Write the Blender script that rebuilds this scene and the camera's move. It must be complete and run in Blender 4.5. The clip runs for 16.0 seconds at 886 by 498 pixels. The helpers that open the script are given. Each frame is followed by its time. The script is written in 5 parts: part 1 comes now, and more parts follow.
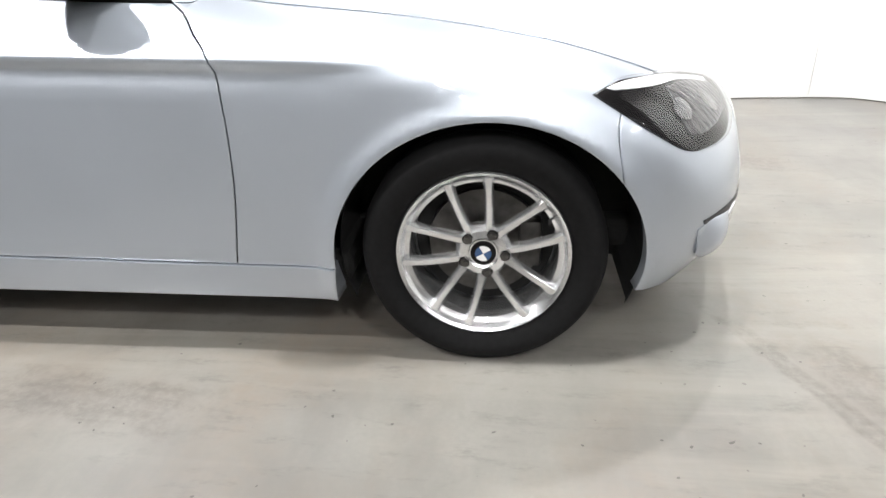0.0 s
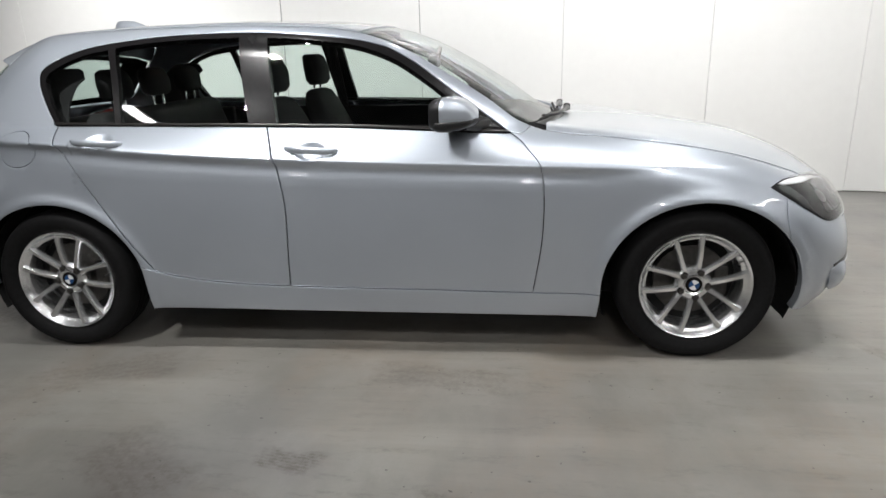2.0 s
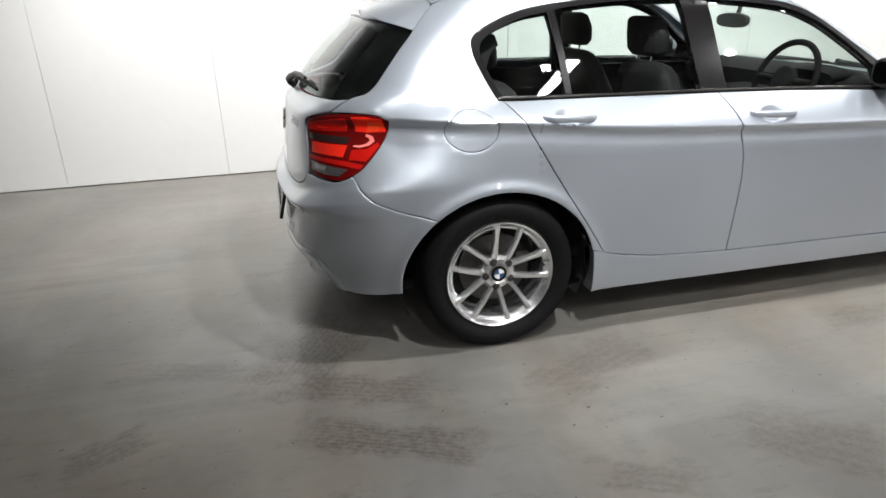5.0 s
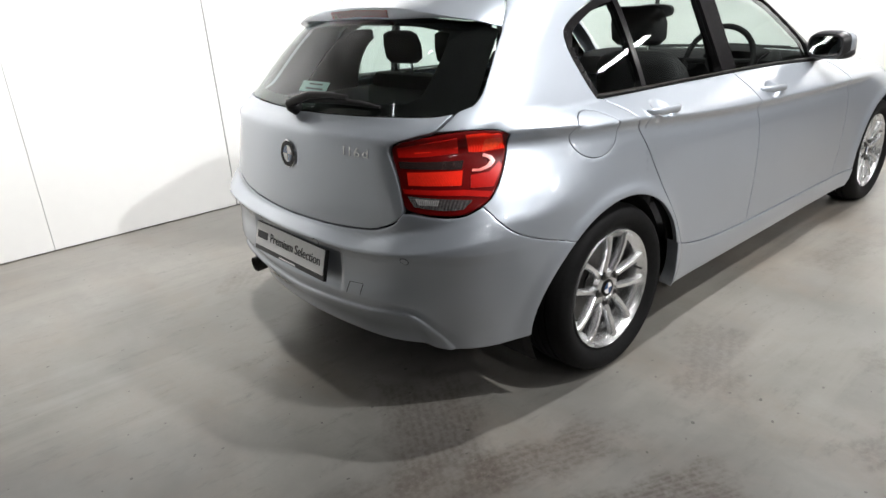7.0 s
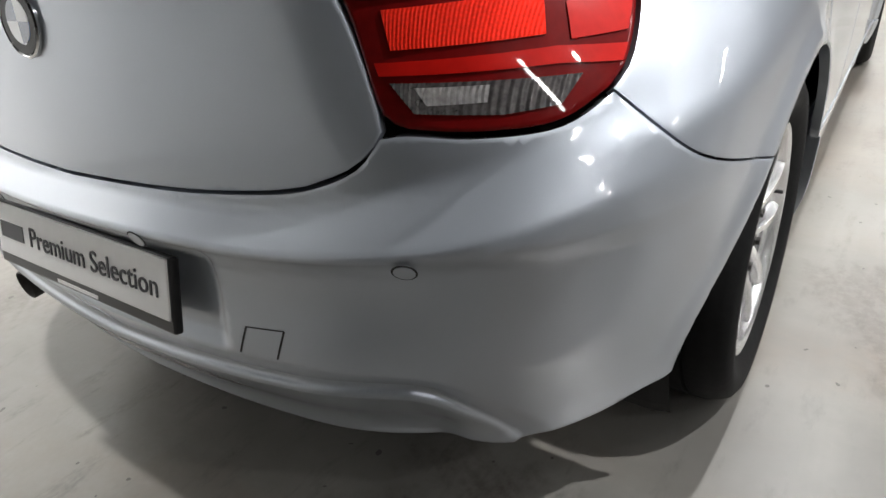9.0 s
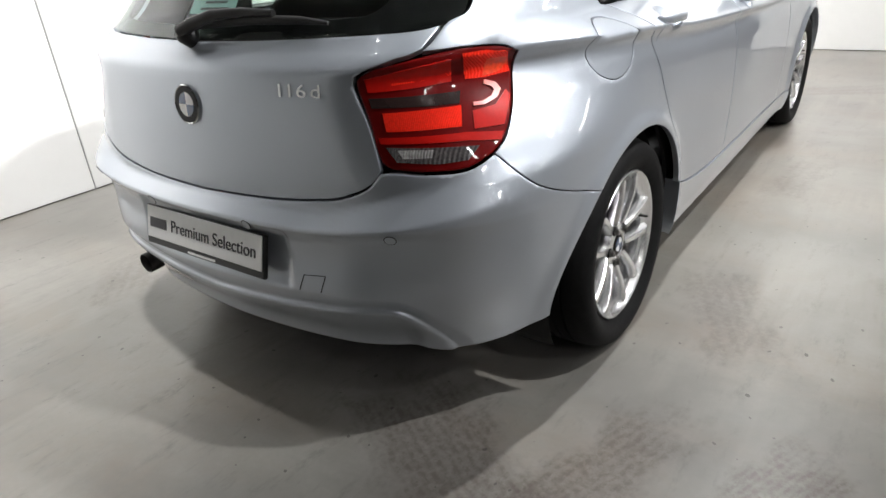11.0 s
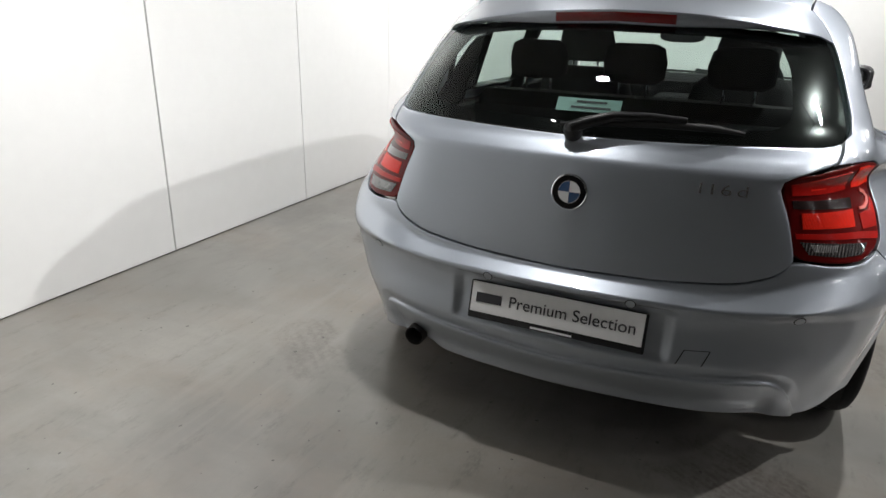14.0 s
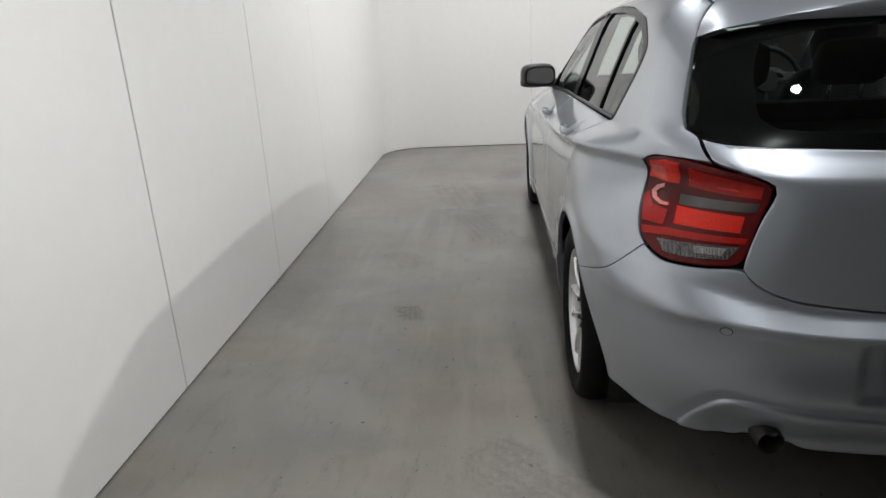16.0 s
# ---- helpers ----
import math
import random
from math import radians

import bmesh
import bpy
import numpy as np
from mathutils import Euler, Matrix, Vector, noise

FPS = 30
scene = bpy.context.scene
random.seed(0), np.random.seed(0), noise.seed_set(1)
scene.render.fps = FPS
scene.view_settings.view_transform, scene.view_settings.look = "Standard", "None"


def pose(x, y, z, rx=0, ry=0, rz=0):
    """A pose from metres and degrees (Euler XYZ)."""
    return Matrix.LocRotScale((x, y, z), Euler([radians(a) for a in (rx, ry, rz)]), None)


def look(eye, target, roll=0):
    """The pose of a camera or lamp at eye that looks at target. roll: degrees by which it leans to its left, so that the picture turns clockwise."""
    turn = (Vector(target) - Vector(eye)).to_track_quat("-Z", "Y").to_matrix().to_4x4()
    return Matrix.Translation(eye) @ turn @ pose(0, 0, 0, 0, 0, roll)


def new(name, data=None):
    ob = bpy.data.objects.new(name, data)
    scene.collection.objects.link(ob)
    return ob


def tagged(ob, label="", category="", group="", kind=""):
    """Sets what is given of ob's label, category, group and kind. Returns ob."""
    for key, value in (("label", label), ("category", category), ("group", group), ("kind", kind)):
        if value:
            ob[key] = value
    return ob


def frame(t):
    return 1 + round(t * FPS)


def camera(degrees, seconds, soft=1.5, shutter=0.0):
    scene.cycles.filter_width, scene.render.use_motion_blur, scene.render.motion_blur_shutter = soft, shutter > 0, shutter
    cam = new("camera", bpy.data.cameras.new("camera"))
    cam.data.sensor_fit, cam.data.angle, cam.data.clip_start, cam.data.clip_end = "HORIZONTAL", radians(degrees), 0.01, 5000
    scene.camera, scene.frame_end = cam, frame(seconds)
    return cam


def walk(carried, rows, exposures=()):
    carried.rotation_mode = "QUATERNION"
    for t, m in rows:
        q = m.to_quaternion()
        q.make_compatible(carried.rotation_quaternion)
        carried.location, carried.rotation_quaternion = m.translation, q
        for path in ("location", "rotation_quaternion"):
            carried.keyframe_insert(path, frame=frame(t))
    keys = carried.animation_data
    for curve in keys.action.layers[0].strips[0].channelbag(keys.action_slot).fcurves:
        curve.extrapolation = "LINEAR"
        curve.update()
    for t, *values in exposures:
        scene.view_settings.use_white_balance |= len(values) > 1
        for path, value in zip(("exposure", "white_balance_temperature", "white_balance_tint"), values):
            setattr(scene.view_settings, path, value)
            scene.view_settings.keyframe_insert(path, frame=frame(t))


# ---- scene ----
cam = camera(69.0, 16.0, soft=1.5)
PATH = [
    (0, (1.398, -2.305, 1.018), (1.194, -0.507, 0.166), -1.9),
    (0.5, (1.439, -2.732, 1.147), (1.296, -0.882, 0.402), -1.4),
    (1, (1.378, -3.044, 1.214), (1.253, -1.169, 0.531), -1.0),
    (1.5, (1.004, -3.261, 1.293), (0.94, -1.376, 0.626), -3.3),
    (2, (0.596, -3.343, 1.235), (0.391, -1.443, 0.646), -1.6),
    (2.5, (0.092, -3.386, 1.313), (-0.245, -1.518, 0.682), -0.2),
    (3, (-0.409, -3.444, 1.289), (-0.606, -1.568, 0.624), -1.5),
    (3.5, (-0.852, -3.406, 1.369), (-1.004, -1.519, 0.726), -1.5),
    (4, (-1.294, -3.363, 1.392), (-1.155, -1.491, 0.701), 0.6),
    (4.5, (-1.63, -3.18, 1.392), (-1.43, -1.361, 0.585), -3.0),
    (5, (-2.137, -3.038, 1.354), (-1.677, -1.239, 0.611), -1.2),
    (7.5, (-3.18, -1.722, 1.292), (-1.826, -0.454, 0.543), -7.6),
    (8, (-3.059, -1.412, 1.22), (-1.593, -0.296, 0.442), -10.3),
    (8.5, (-2.8, -1.2, 1.024), (-1.359, -0.102, 0.176), -6.8),
    (9, (-2.526, -0.997, 0.927), (-1.123, 0.061, -0.029), -6.3),
    (11.5, (-3.155, -1.589, 1.215), (-1.708, -0.452, 0.431), -3.0),
    (12, (-3.294, -1.646, 1.262), (-1.789, -0.519, 0.579), 0.7),
    (12.5, (-3.497, -1.49, 1.276), (-1.88, -0.506, 0.63), 2.7),
    (13, (-3.625, -1.158, 1.271), (-1.976, -0.216, 0.642), 1.8),
    (13.5, (-3.702, -0.809, 1.268), (-2.047, 0.102, 0.612), 1.3),
    (14, (-3.764, -0.398, 1.283), (-2.059, 0.386, 0.59), 1.4),
    (14.5, (-3.734, 0.05, 1.287), (-2.028, 0.816, 0.58), -0.9),
    (15, (-3.68, 0.47, 1.276), (-1.912, 1.05, 0.542), -2.6),
    (15.5, (-3.546, 0.841, 1.292), (-1.723, 1.223, 0.564), -3.3),
    (16, (-3.474, 1.135, 1.272), (-1.586, 1.295, 0.631), -2.9),
]
walk(cam, [(t, look(eye, target, roll)) for t, eye, target, roll in PATH], exposures=[(0.0, 1.4), (1.0, 0.62), (2.0, 0.5), (3.0, 0.8), (4.0, 0.7), (5.0, 0.97), (7.5, 1.1), (9.0, 1.45), (11.5, 1.15), (13.0, 1.05), (13.5, 0.95), (14.0, 0.7), (15.0, 0.18), (16.0, 0.08)])

# ---- light ----
world = bpy.data.worlds.new("hall_air")
scene.world = world
world.use_nodes = True
world.node_tree.nodes["Background"].inputs[0].default_value = (0.9, 0.95, 1.0, 1)
world.node_tree.nodes["Background"].inputs[1].default_value = 0.004


def lamp(name, kind, m, power, colour=(1, 0.99, 0.985), **settings):
    data = bpy.data.lights.new(name, kind)
    data.energy, data.color = power, colour
    for key, value in settings.items():
        if key == "shape":
            data.shape = value
        elif key == "size":
            data.size = value
        elif key == "size_y":
            data.size_y = value
        elif key == "radius":
            data.shadow_soft_size = value
        elif key == "cone":
            data.spot_size, data.spot_blend = radians(value), 1.0
    ob = new(name, data)
    ob.matrix_world = m
    return ob


# ---- materials ----
def material(name, colour, rough=0.5, metal=0.0, grain=0.0, scale=40.0, bump=0.0, coat=0.0, second=None, spots=2.5, **more):
    """A principled material with fine grain, broad patches and relief."""
    mat = bpy.data.materials.new(name)
    mat.use_nodes = True
    nodes, links = mat.node_tree.nodes, mat.node_tree.links
    bsdf = nodes["Principled BSDF"]
    bsdf.inputs["Roughness"].default_value = rough
    bsdf.inputs["Metallic"].default_value = metal
    bsdf.inputs["Coat Weight"].default_value = coat
    bsdf.inputs["Coat Roughness"].default_value = 0.03
    bsdf.inputs["Base Color"].default_value = (*colour, 1)
    for key, value in more.items():
        bsdf.inputs[key.replace("_", " ").title().replace("Ior", "IOR")].default_value = value
    if grain or bump:
        where = nodes.new("ShaderNodeTexCoord")
        fine, broad = nodes.new("ShaderNodeTexNoise"), nodes.new("ShaderNodeTexNoise")
        fine.inputs["Scale"].default_value, fine.inputs["Detail"].default_value = scale, 6
        broad.inputs["Scale"].default_value, broad.inputs["Detail"].default_value = spots, 4
        for tex in (fine, broad):
            links.new(where.outputs["Object"], tex.inputs["Vector"])
        both = nodes.new("ShaderNodeMath")
        both.operation = "ADD"
        links.new(fine.outputs["Fac"], both.inputs[0])
        links.new(broad.outputs["Fac"], both.inputs[1])
        ramp = nodes.new("ShaderNodeMapRange")
        ramp.inputs["From Min"].default_value, ramp.inputs["From Max"].default_value = 0.7, 1.3
        links.new(both.outputs[0], ramp.inputs["Value"])
        mix = nodes.new("ShaderNodeMix")
        mix.data_type = "RGBA"
        dark = second or tuple(c * (1 - grain) for c in colour)
        mix.inputs["A"].default_value, mix.inputs["B"].default_value = (*dark, 1), (*colour, 1)
        links.new(ramp.outputs["Result"], mix.inputs["Factor"])
        links.new(mix.outputs["Result"], bsdf.inputs["Base Color"])
        if bump:
            relief = nodes.new("ShaderNodeBump")
            relief.inputs["Strength"].default_value, relief.inputs["Distance"].default_value = bump, 0.002
            links.new(fine.outputs["Fac"], relief.inputs["Height"])
            links.new(relief.outputs["Normal"], bsdf.inputs["Normal"])
    return mat


def glow(name, colour, strength):
    mat = material(name, colour)
    bsdf = mat.node_tree.nodes["Principled BSDF"]
    bsdf.inputs["Emission Color"].default_value = (*colour, 1)
    bsdf.inputs["Emission Strength"].default_value = strength
    return mat


def glass(name, tint, rough=0.0):
    """A thin pane: tinted see-through with a mirror-like skin."""
    mat = bpy.data.materials.new(name)
    mat.use_nodes = True
    nodes, links = mat.node_tree.nodes, mat.node_tree.links
    nodes.clear()
    out, mix = nodes.new("ShaderNodeOutputMaterial"), nodes.new("ShaderNodeMixShader")
    clear, shine, fresnel = nodes.new("ShaderNodeBsdfTransparent"), nodes.new("ShaderNodeBsdfGlossy"), nodes.new("ShaderNodeLayerWeight")
    steep, part_of = nodes.new("ShaderNodeMath"), nodes.new("ShaderNodeMath")
    steep.operation, part_of.operation = "POWER", "MULTIPLY_ADD"
    steep.inputs[1].default_value = 5.0
    part_of.inputs[1].default_value, part_of.inputs[2].default_value = 0.93, 0.07
    clear.inputs["Color"].default_value = (*tint, 1)
    shine.inputs["Roughness"].default_value = rough
    fresnel.inputs["Blend"].default_value = 0.5
    links.new(fresnel.outputs["Facing"], steep.inputs[0])
    links.new(steep.outputs[0], part_of.inputs[0])
    links.new(part_of.outputs[0], mix.inputs[0])
    links.new(clear.outputs[0], mix.inputs[1])
    links.new(shine.outputs[0], mix.inputs[2])
    links.new(mix.outputs[0], out.inputs["Surface"])
    return mat


PAINT = material("silver_paint", (0.445, 0.485, 0.540), 0.40, 0.65, grain=0.05, scale=900.0, coat=1.0, spots=3.0)
BLACK_TRIM = material("black_trim", (0.012, 0.012, 0.013), 0.35, grain=0.3, scale=200.0)
GLOSS_BLACK = material("gloss_black", (0.009, 0.0085, 0.009), 0.2, grain=0.2, scale=40.0, specular_ior_level=0.13)
SATIN_TRIM = material("satin_dark_trim", (0.02, 0.018, 0.017), 0.28, 0.4, grain=0.2, scale=120.0)
SEAL = material("rubber_seal", (0.01, 0.01, 0.01), 0.7)
RUBBER = material("tyre_rubber", (0.010, 0.010, 0.0105), 0.68, grain=0.4, scale=60.0, bump=0.25, specular_ior_level=0.12)
ALLOY = material("silver_alloy", (0.80, 0.81, 0.82), 0.26, 0.88, grain=0.08, scale=90.0, coat=0.5)
STEEL = material("brake_steel", (0.13, 0.125, 0.12), 0.42, 0.9, grain=0.4, scale=50.0)
SOOTY = material("sooty_steel", (0.06, 0.057, 0.055), 0.45, 0.8, grain=0.4, scale=70.0)
CHROME = material("chrome", (0.82, 0.83, 0.84), 0.08, 1.0)
WORN_MARK = material("worn_rubber_mark", (0.20, 0.17, 0.145), 0.8, grain=0.3, scale=120.0)
LINER = material("arch_liner", (0.012, 0.012, 0.012), 0.85, grain=0.4, scale=80.0, bump=0.3)
CLOTH = material("dark_seat_cloth", (0.008, 0.008, 0.009), 0.9, grain=0.4, scale=400.0, bump=0.4)
PLASTIC = material("dash_plastic", (0.0045, 0.0045, 0.005), 0.75, grain=0.3, scale=300.0, bump=0.2, specular_ior_level=0.2)
HEADLINER = material("grey_headliner", (0.45, 0.44, 0.42), 0.9, grain=0.1, scale=300.0)
PANE = glass("green_tint_glass", (0.86, 0.93, 0.90))
REAR_PANE = glass("rear_glass_tint", (0.66, 0.76, 0.72))
LENS = glass("clear_lens", (0.95, 0.95, 0.95))
MIRROR = material("mirror_silver", (0.85, 0.87, 0.88), 0.02, 1.0)
RED = material("red_lens", (0.46, 0.008, 0.005), 0.32, coat=0.4, specular_ior_level=0.1, grain=0.3, scale=60.0)
RED_BRIGHT = material("bright_red_reflector", (0.97, 0.026, 0.010), 0.35, coat=0.4, grain=0.4, scale=300.0, bump=0.1, specular_ior_level=0.1)
RED_DARK = material("dark_red_lens", (0.13, 0.004, 0.004), 0.3, coat=0.4, specular_ior_level=0.05, grain=0.3, scale=70.0)
RED_LAMP = material("brake_light_red", (0.22, 0.010, 0.012), 0.15, coat=1.0, grain=0.2, scale=80.0)


def ribbed(mat, scale, strength):
    """Adds fine upright ribs to a lamp lens."""
    nodes, links = mat.node_tree.nodes, mat.node_tree.links
    where, wave, relief = nodes.new("ShaderNodeTexCoord"), nodes.new("ShaderNodeTexWave"), nodes.new("ShaderNodeBump")
    wave.bands_direction = "Y"
    wave.inputs["Scale"].default_value = scale
    relief.inputs["Strength"].default_value, relief.inputs["Distance"].default_value = strength, 0.003
    links.new(where.outputs["Object"], wave.inputs["Vector"])
    links.new(wave.outputs["Fac"], relief.inputs["Height"])
    links.new(relief.outputs["Normal"], nodes["Principled BSDF"].inputs["Normal"])
    return mat


ribbed(RED_BRIGHT, 90.0, 0.35)
CLEAR_LAMP = material("clear_reflector", (0.16, 0.15, 0.15), 0.2, 0.5, grain=0.8, scale=160.0, coat=1.0, bump=0.5)
ribbed(CLEAR_LAMP, 40.0, 0.8)
BADGE_WHITE_RIBBED = ribbed(material("ribbed_white_reflector", (0.55, 0.54, 0.54), 0.2, 0.6, grain=0.6, scale=120.0, coat=1.0, bump=0.4), 60.0, 0.9)
WHITE_PLATE = material("plate_white", (0.85, 0.85, 0.84), 0.35, grain=0.06, scale=60.0)
BLUE = material("badge_blue", (0.0175, 0.065, 0.18), 0.2, coat=1.0)
BADGE_WHITE = material("badge_white", (0.75, 0.76, 0.78), 0.2, coat=1.0)
SMOKED_CLEAR = material("projector_glass", (0.03, 0.032, 0.036), 0.06, coat=1.0, grain=0.3, scale=50.0)
HEAD_INNER = ribbed(material("lamp_inner_grey", (0.075, 0.073, 0.080), 0.28, 0.5, grain=0.7, scale=45.0, bump=0.3), 14.0, 0.6)
STICKER = material("pale_green_sticker", (0.28, 0.46, 0.42), 0.5, grain=0.1, scale=50.0)
PRINT_BLACK = material("printed_black", (0.005, 0.005, 0.005), 0.2, specular_ior_level=0.1)
SMOKED = material("smoked_lens", (0.034, 0.020, 0.019), 0.15, coat=0.8, specular_ior_level=0.4, grain=0.4, scale=80.0)
AMBER_RED = material("orange_red_reflector", (0.95, 0.060, 0.010), 0.3, coat=0.7, grain=0.5, scale=120.0, bump=0.3)
# colour of the reflected arc painted into the tail lamps
LENS_GLINT = material("pale_lens_glint", (0.90, 0.22, 0.19), 0.25, coat=1.0, grain=0.1, scale=60.0)
INK = material("dark_ink", (0.03, 0.03, 0.035), 0.5)
WALL_WHITE = material("white_panel", (0.80, 0.80, 0.785), 0.32, grain=0.03, scale=14.0, spots=0.8)
JOINT = material("grey_joint", (0.30, 0.30, 0.30), 0.7, grain=0.15, scale=30.0)
CEILING = material("ceiling_paint", (0.16, 0.16, 0.16), 0.8, grain=0.08, scale=8.0)
HALL_GREY = material("hall_wall_grey", (0.10, 0.095, 0.09), 0.7, grain=0.15, scale=6.0)
DARK_HALL = material("dark_hall_wall", (0.05, 0.04, 0.038), 0.6, grain=0.3, scale=4.0)


# tyre smears and scuffs: middle, half length, half width, turn, strength, stripes across the width
STAINS = (
    (-1.88, -1.33, 0.31, 0.085, -24, 0.75, 5), (-1.92, -1.02, 0.30, 0.10, -20, 0.6, 4), (-2.78, -1.13, 0.14, 0.075, 28, 0.65, 3), (-2.45, -0.75, 0.34, 0.07, -18, 0.4, 2),
    (-0.10, -1.64, 0.10, 0.055, -12, 0.7, 4), (-0.58, -1.72, 0.24, 0.14, -42, 0.5, 3), (-1.17, -1.72, 0.15, 0.06, -25, 0.45, 2), (-2.13, -1.64, 0.12, 0.085, 20, 0.6, 3),
    (2.23, -1.12, 0.62, 0.035, -69, 0.4, 1), (2.36, -1.05, 0.40, 0.09, -62, 0.3, 1), (-0.66, 1.56, 0.09, 0.07, 8, 0.8, 3), (1.63, 1.38, 0.42, 0.20, 12, 0.6, 3),
    (0.75, 1.23, 0.40, 0.16, 20, 0.6, 3), (0.10, 1.66, 0.16, 0.10, 30, 0.45, 2), (-1.88, 1.05, 0.22, 0.13, 50, 0.4, 3), (-2.08, -0.70, 0.36, 0.17, 58, 0.6, 7),
    (0.48, -1.85, 0.16, 0.07, -10, 0.5, 2), (0.35, -1.08, 0.30, 0.10, -8, 0.35, 2), (-1.05, -1.10, 0.28, 0.12, 24, 0.4, 3), (2.45, 0.95, 0.30, 0.12, -20, 0.5, 2),
)


def concrete():
    """Grey sealed concrete: cloudy tone, fine grain, scuffs, rust-brown smears, and a worn shine."""
    mat = bpy.data.materials.new("sealed_concrete")
    mat.use_nodes = True
    nodes, links = mat.node_tree.nodes, mat.node_tree.links
    bsdf = nodes["Principled BSDF"]
    where = nodes.new("ShaderNodeTexCoord")

    def noisy(scale, detail=5, rough=0.55, stretch=None, turn=0.0, warp=0.0):
        tex = nodes.new("ShaderNodeTexNoise")
        tex.inputs["Scale"].default_value, tex.inputs["Detail"].default_value, tex.inputs["Roughness"].default_value = scale, detail, rough
        tex.inputs["Distortion"].default_value = warp
        lay = nodes.new("ShaderNodeMapping")
        lay.inputs["Rotation"].default_value = (0, 0, radians(turn))
        lay.inputs["Scale"].default_value = stretch or (1, 1, 1)
        links.new(where.outputs["Object"], lay.inputs["Vector"])
        links.new(lay.outputs[0], tex.inputs["Vector"])
        return tex.outputs["Fac"]

    def ramp(value, low, high, to_low=0.0, to_high=1.0):
        node = nodes.new("ShaderNodeMapRange")
        for key, v in zip(("From Min", "From Max", "To Min", "To Max"), (low, high, to_low, to_high)):
            node.inputs[key].default_value = v
        links.new(value, node.inputs["Value"])
        return node.outputs["Result"]

    def blend(fac, a, b):
        node = nodes.new("ShaderNodeMix")
        node.data_type = "RGBA"
        links.new(fac, node.inputs["Factor"])
        for key, v in (("A", a), ("B", b)):
            if isinstance(v, tuple):
                node.inputs[key].default_value = (*v, 1)
            else:
                links.new(v, node.inputs[key])
        return node.outputs["Result"]

    def times(a, b):
        node = nodes.new("ShaderNodeMath")
        node.operation = "MULTIPLY"
        links.new(a, node.inputs[0])
        links.new(b, node.inputs[1])
        return node.outputs[0]

    base = blend(ramp(noisy(1.1, 5, 0.58, warp=0.25), 0.37, 0.66), (0.138, 0.134, 0.124), (0.246, 0.239, 0.223))
    base = blend(ramp(noisy(0.45, 3, 0.5, warp=0.15), 0.42, 0.66, 0.0, 0.45), base, (0.235, 0.215, 0.185))
    base = blend(ramp(noisy(3.2, 5, 0.62, (1.0, 0.45, 1), 35, 0.1), 0.48, 0.74, 0.0, 0.55), base, (0.118, 0.110, 0.100))
    base = blend(ramp(noisy(70, 3), 0.3, 0.75, 0.0, 0.22), base, (0.15, 0.146, 0.135))
    warm = times(ramp(noisy(1.5, 5, 0.6, (1.0, 0.6, 1), 20, 0.3), 0.46, 0.72), ramp(noisy(24, 4), 0.3, 0.7, 0.4, 1.0))
    base = blend(ramp(warm, 0.0, 1.0, 0.0, 0.6), base, (0.205, 0.158, 0.118))
    scuff = times(ramp(noisy(5.0, 5, 0.62, (1.0, 3.5, 1), 28, 0.1), 0.54, 0.76), ramp(noisy(40, 4, 0.6, (1, 2, 1), 20), 0.35, 0.65))
    base = blend(ramp(scuff, 0.0, 1.0, 0.0, 0.75), base, (0.085, 0.077, 0.072))
    ragged, fray = noisy(9, 4, 0.6), noisy(42, 4, 0.7)
    for x, y, long, wide, turn, strength, stripes in STAINS:
        lay = nodes.new("ShaderNodeMapping")
        lay.vector_type = "TEXTURE"
        lay.inputs["Location"].default_value, lay.inputs["Rotation"].default_value = (x, y, 0), (0, 0, radians(turn))
        lay.inputs["Scale"].default_value = (long, wide, 1)
        links.new(where.outputs["Object"], lay.inputs["Vector"])
        away, apart = nodes.new("ShaderNodeVectorMath"), nodes.new("ShaderNodeSeparateXYZ")
        away.operation = "ABSOLUTE"
        links.new(lay.outputs[0], away.inputs[0])
        links.new(away.outputs[0], apart.inputs[0])
        edge = nodes.new("ShaderNodeMath")
        edge.operation = "MAXIMUM"
        links.new(apart.outputs[0], edge.inputs[0])
        links.new(apart.outputs[1], edge.inputs[1])
        worn = nodes.new("ShaderNodeMath")
        worn.operation = "ADD"
        links.new(edge.outputs[0], worn.inputs[0])
        links.new(ramp(ragged, 0.3, 0.7, -0.35, 0.35), worn.inputs[1])
        wave = nodes.new("ShaderNodeTexWave")
        wave.bands_direction = "Y"
        wave.inputs["Scale"].default_value, wave.inputs["Distortion"].default_value = stripes * 0.3, 3.2
        wave.inputs["Detail"].default_value, wave.inputs["Detail Scale"].default_value = 3, 2.5
        links.new(lay.outputs[0], wave.inputs["Vector"])
        lines = times(ramp(wave.outputs["Fac"], 0.1, 0.8, 0.68, 1.0), ramp(fray, 0.36, 0.58, 0.25, 1.0))
        mask = times(ramp(worn.outputs[0], 1.1, 0.65), lines)
        base = blend(ramp(mask, 0.0, 1.0, 0.0, strength), base, (0.060, 0.043, 0.033))
    specks = ramp(noisy(34, 1, 0.5), 0.755, 0.775)
    base = blend(ramp(specks, 0.0, 1.0, 0.0, 0.8), base, (0.05, 0.045, 0.04))
    sweep = times(ramp(noisy(1.6, 5, 0.6, (0.25, 3.0, 1), 24, 0.3), 0.48, 0.66), ramp(noisy(0.7, 3), 0.4, 0.62))
    base = blend(ramp(sweep, 0.0, 1.0, 0.0, 0.5), base, (0.29, 0.275, 0.245))
    links.new(base, bsdf.inputs["Base Color"])
    bsdf.inputs["Roughness"].default_value = 0.30
    relief = nodes.new("ShaderNodeBump")
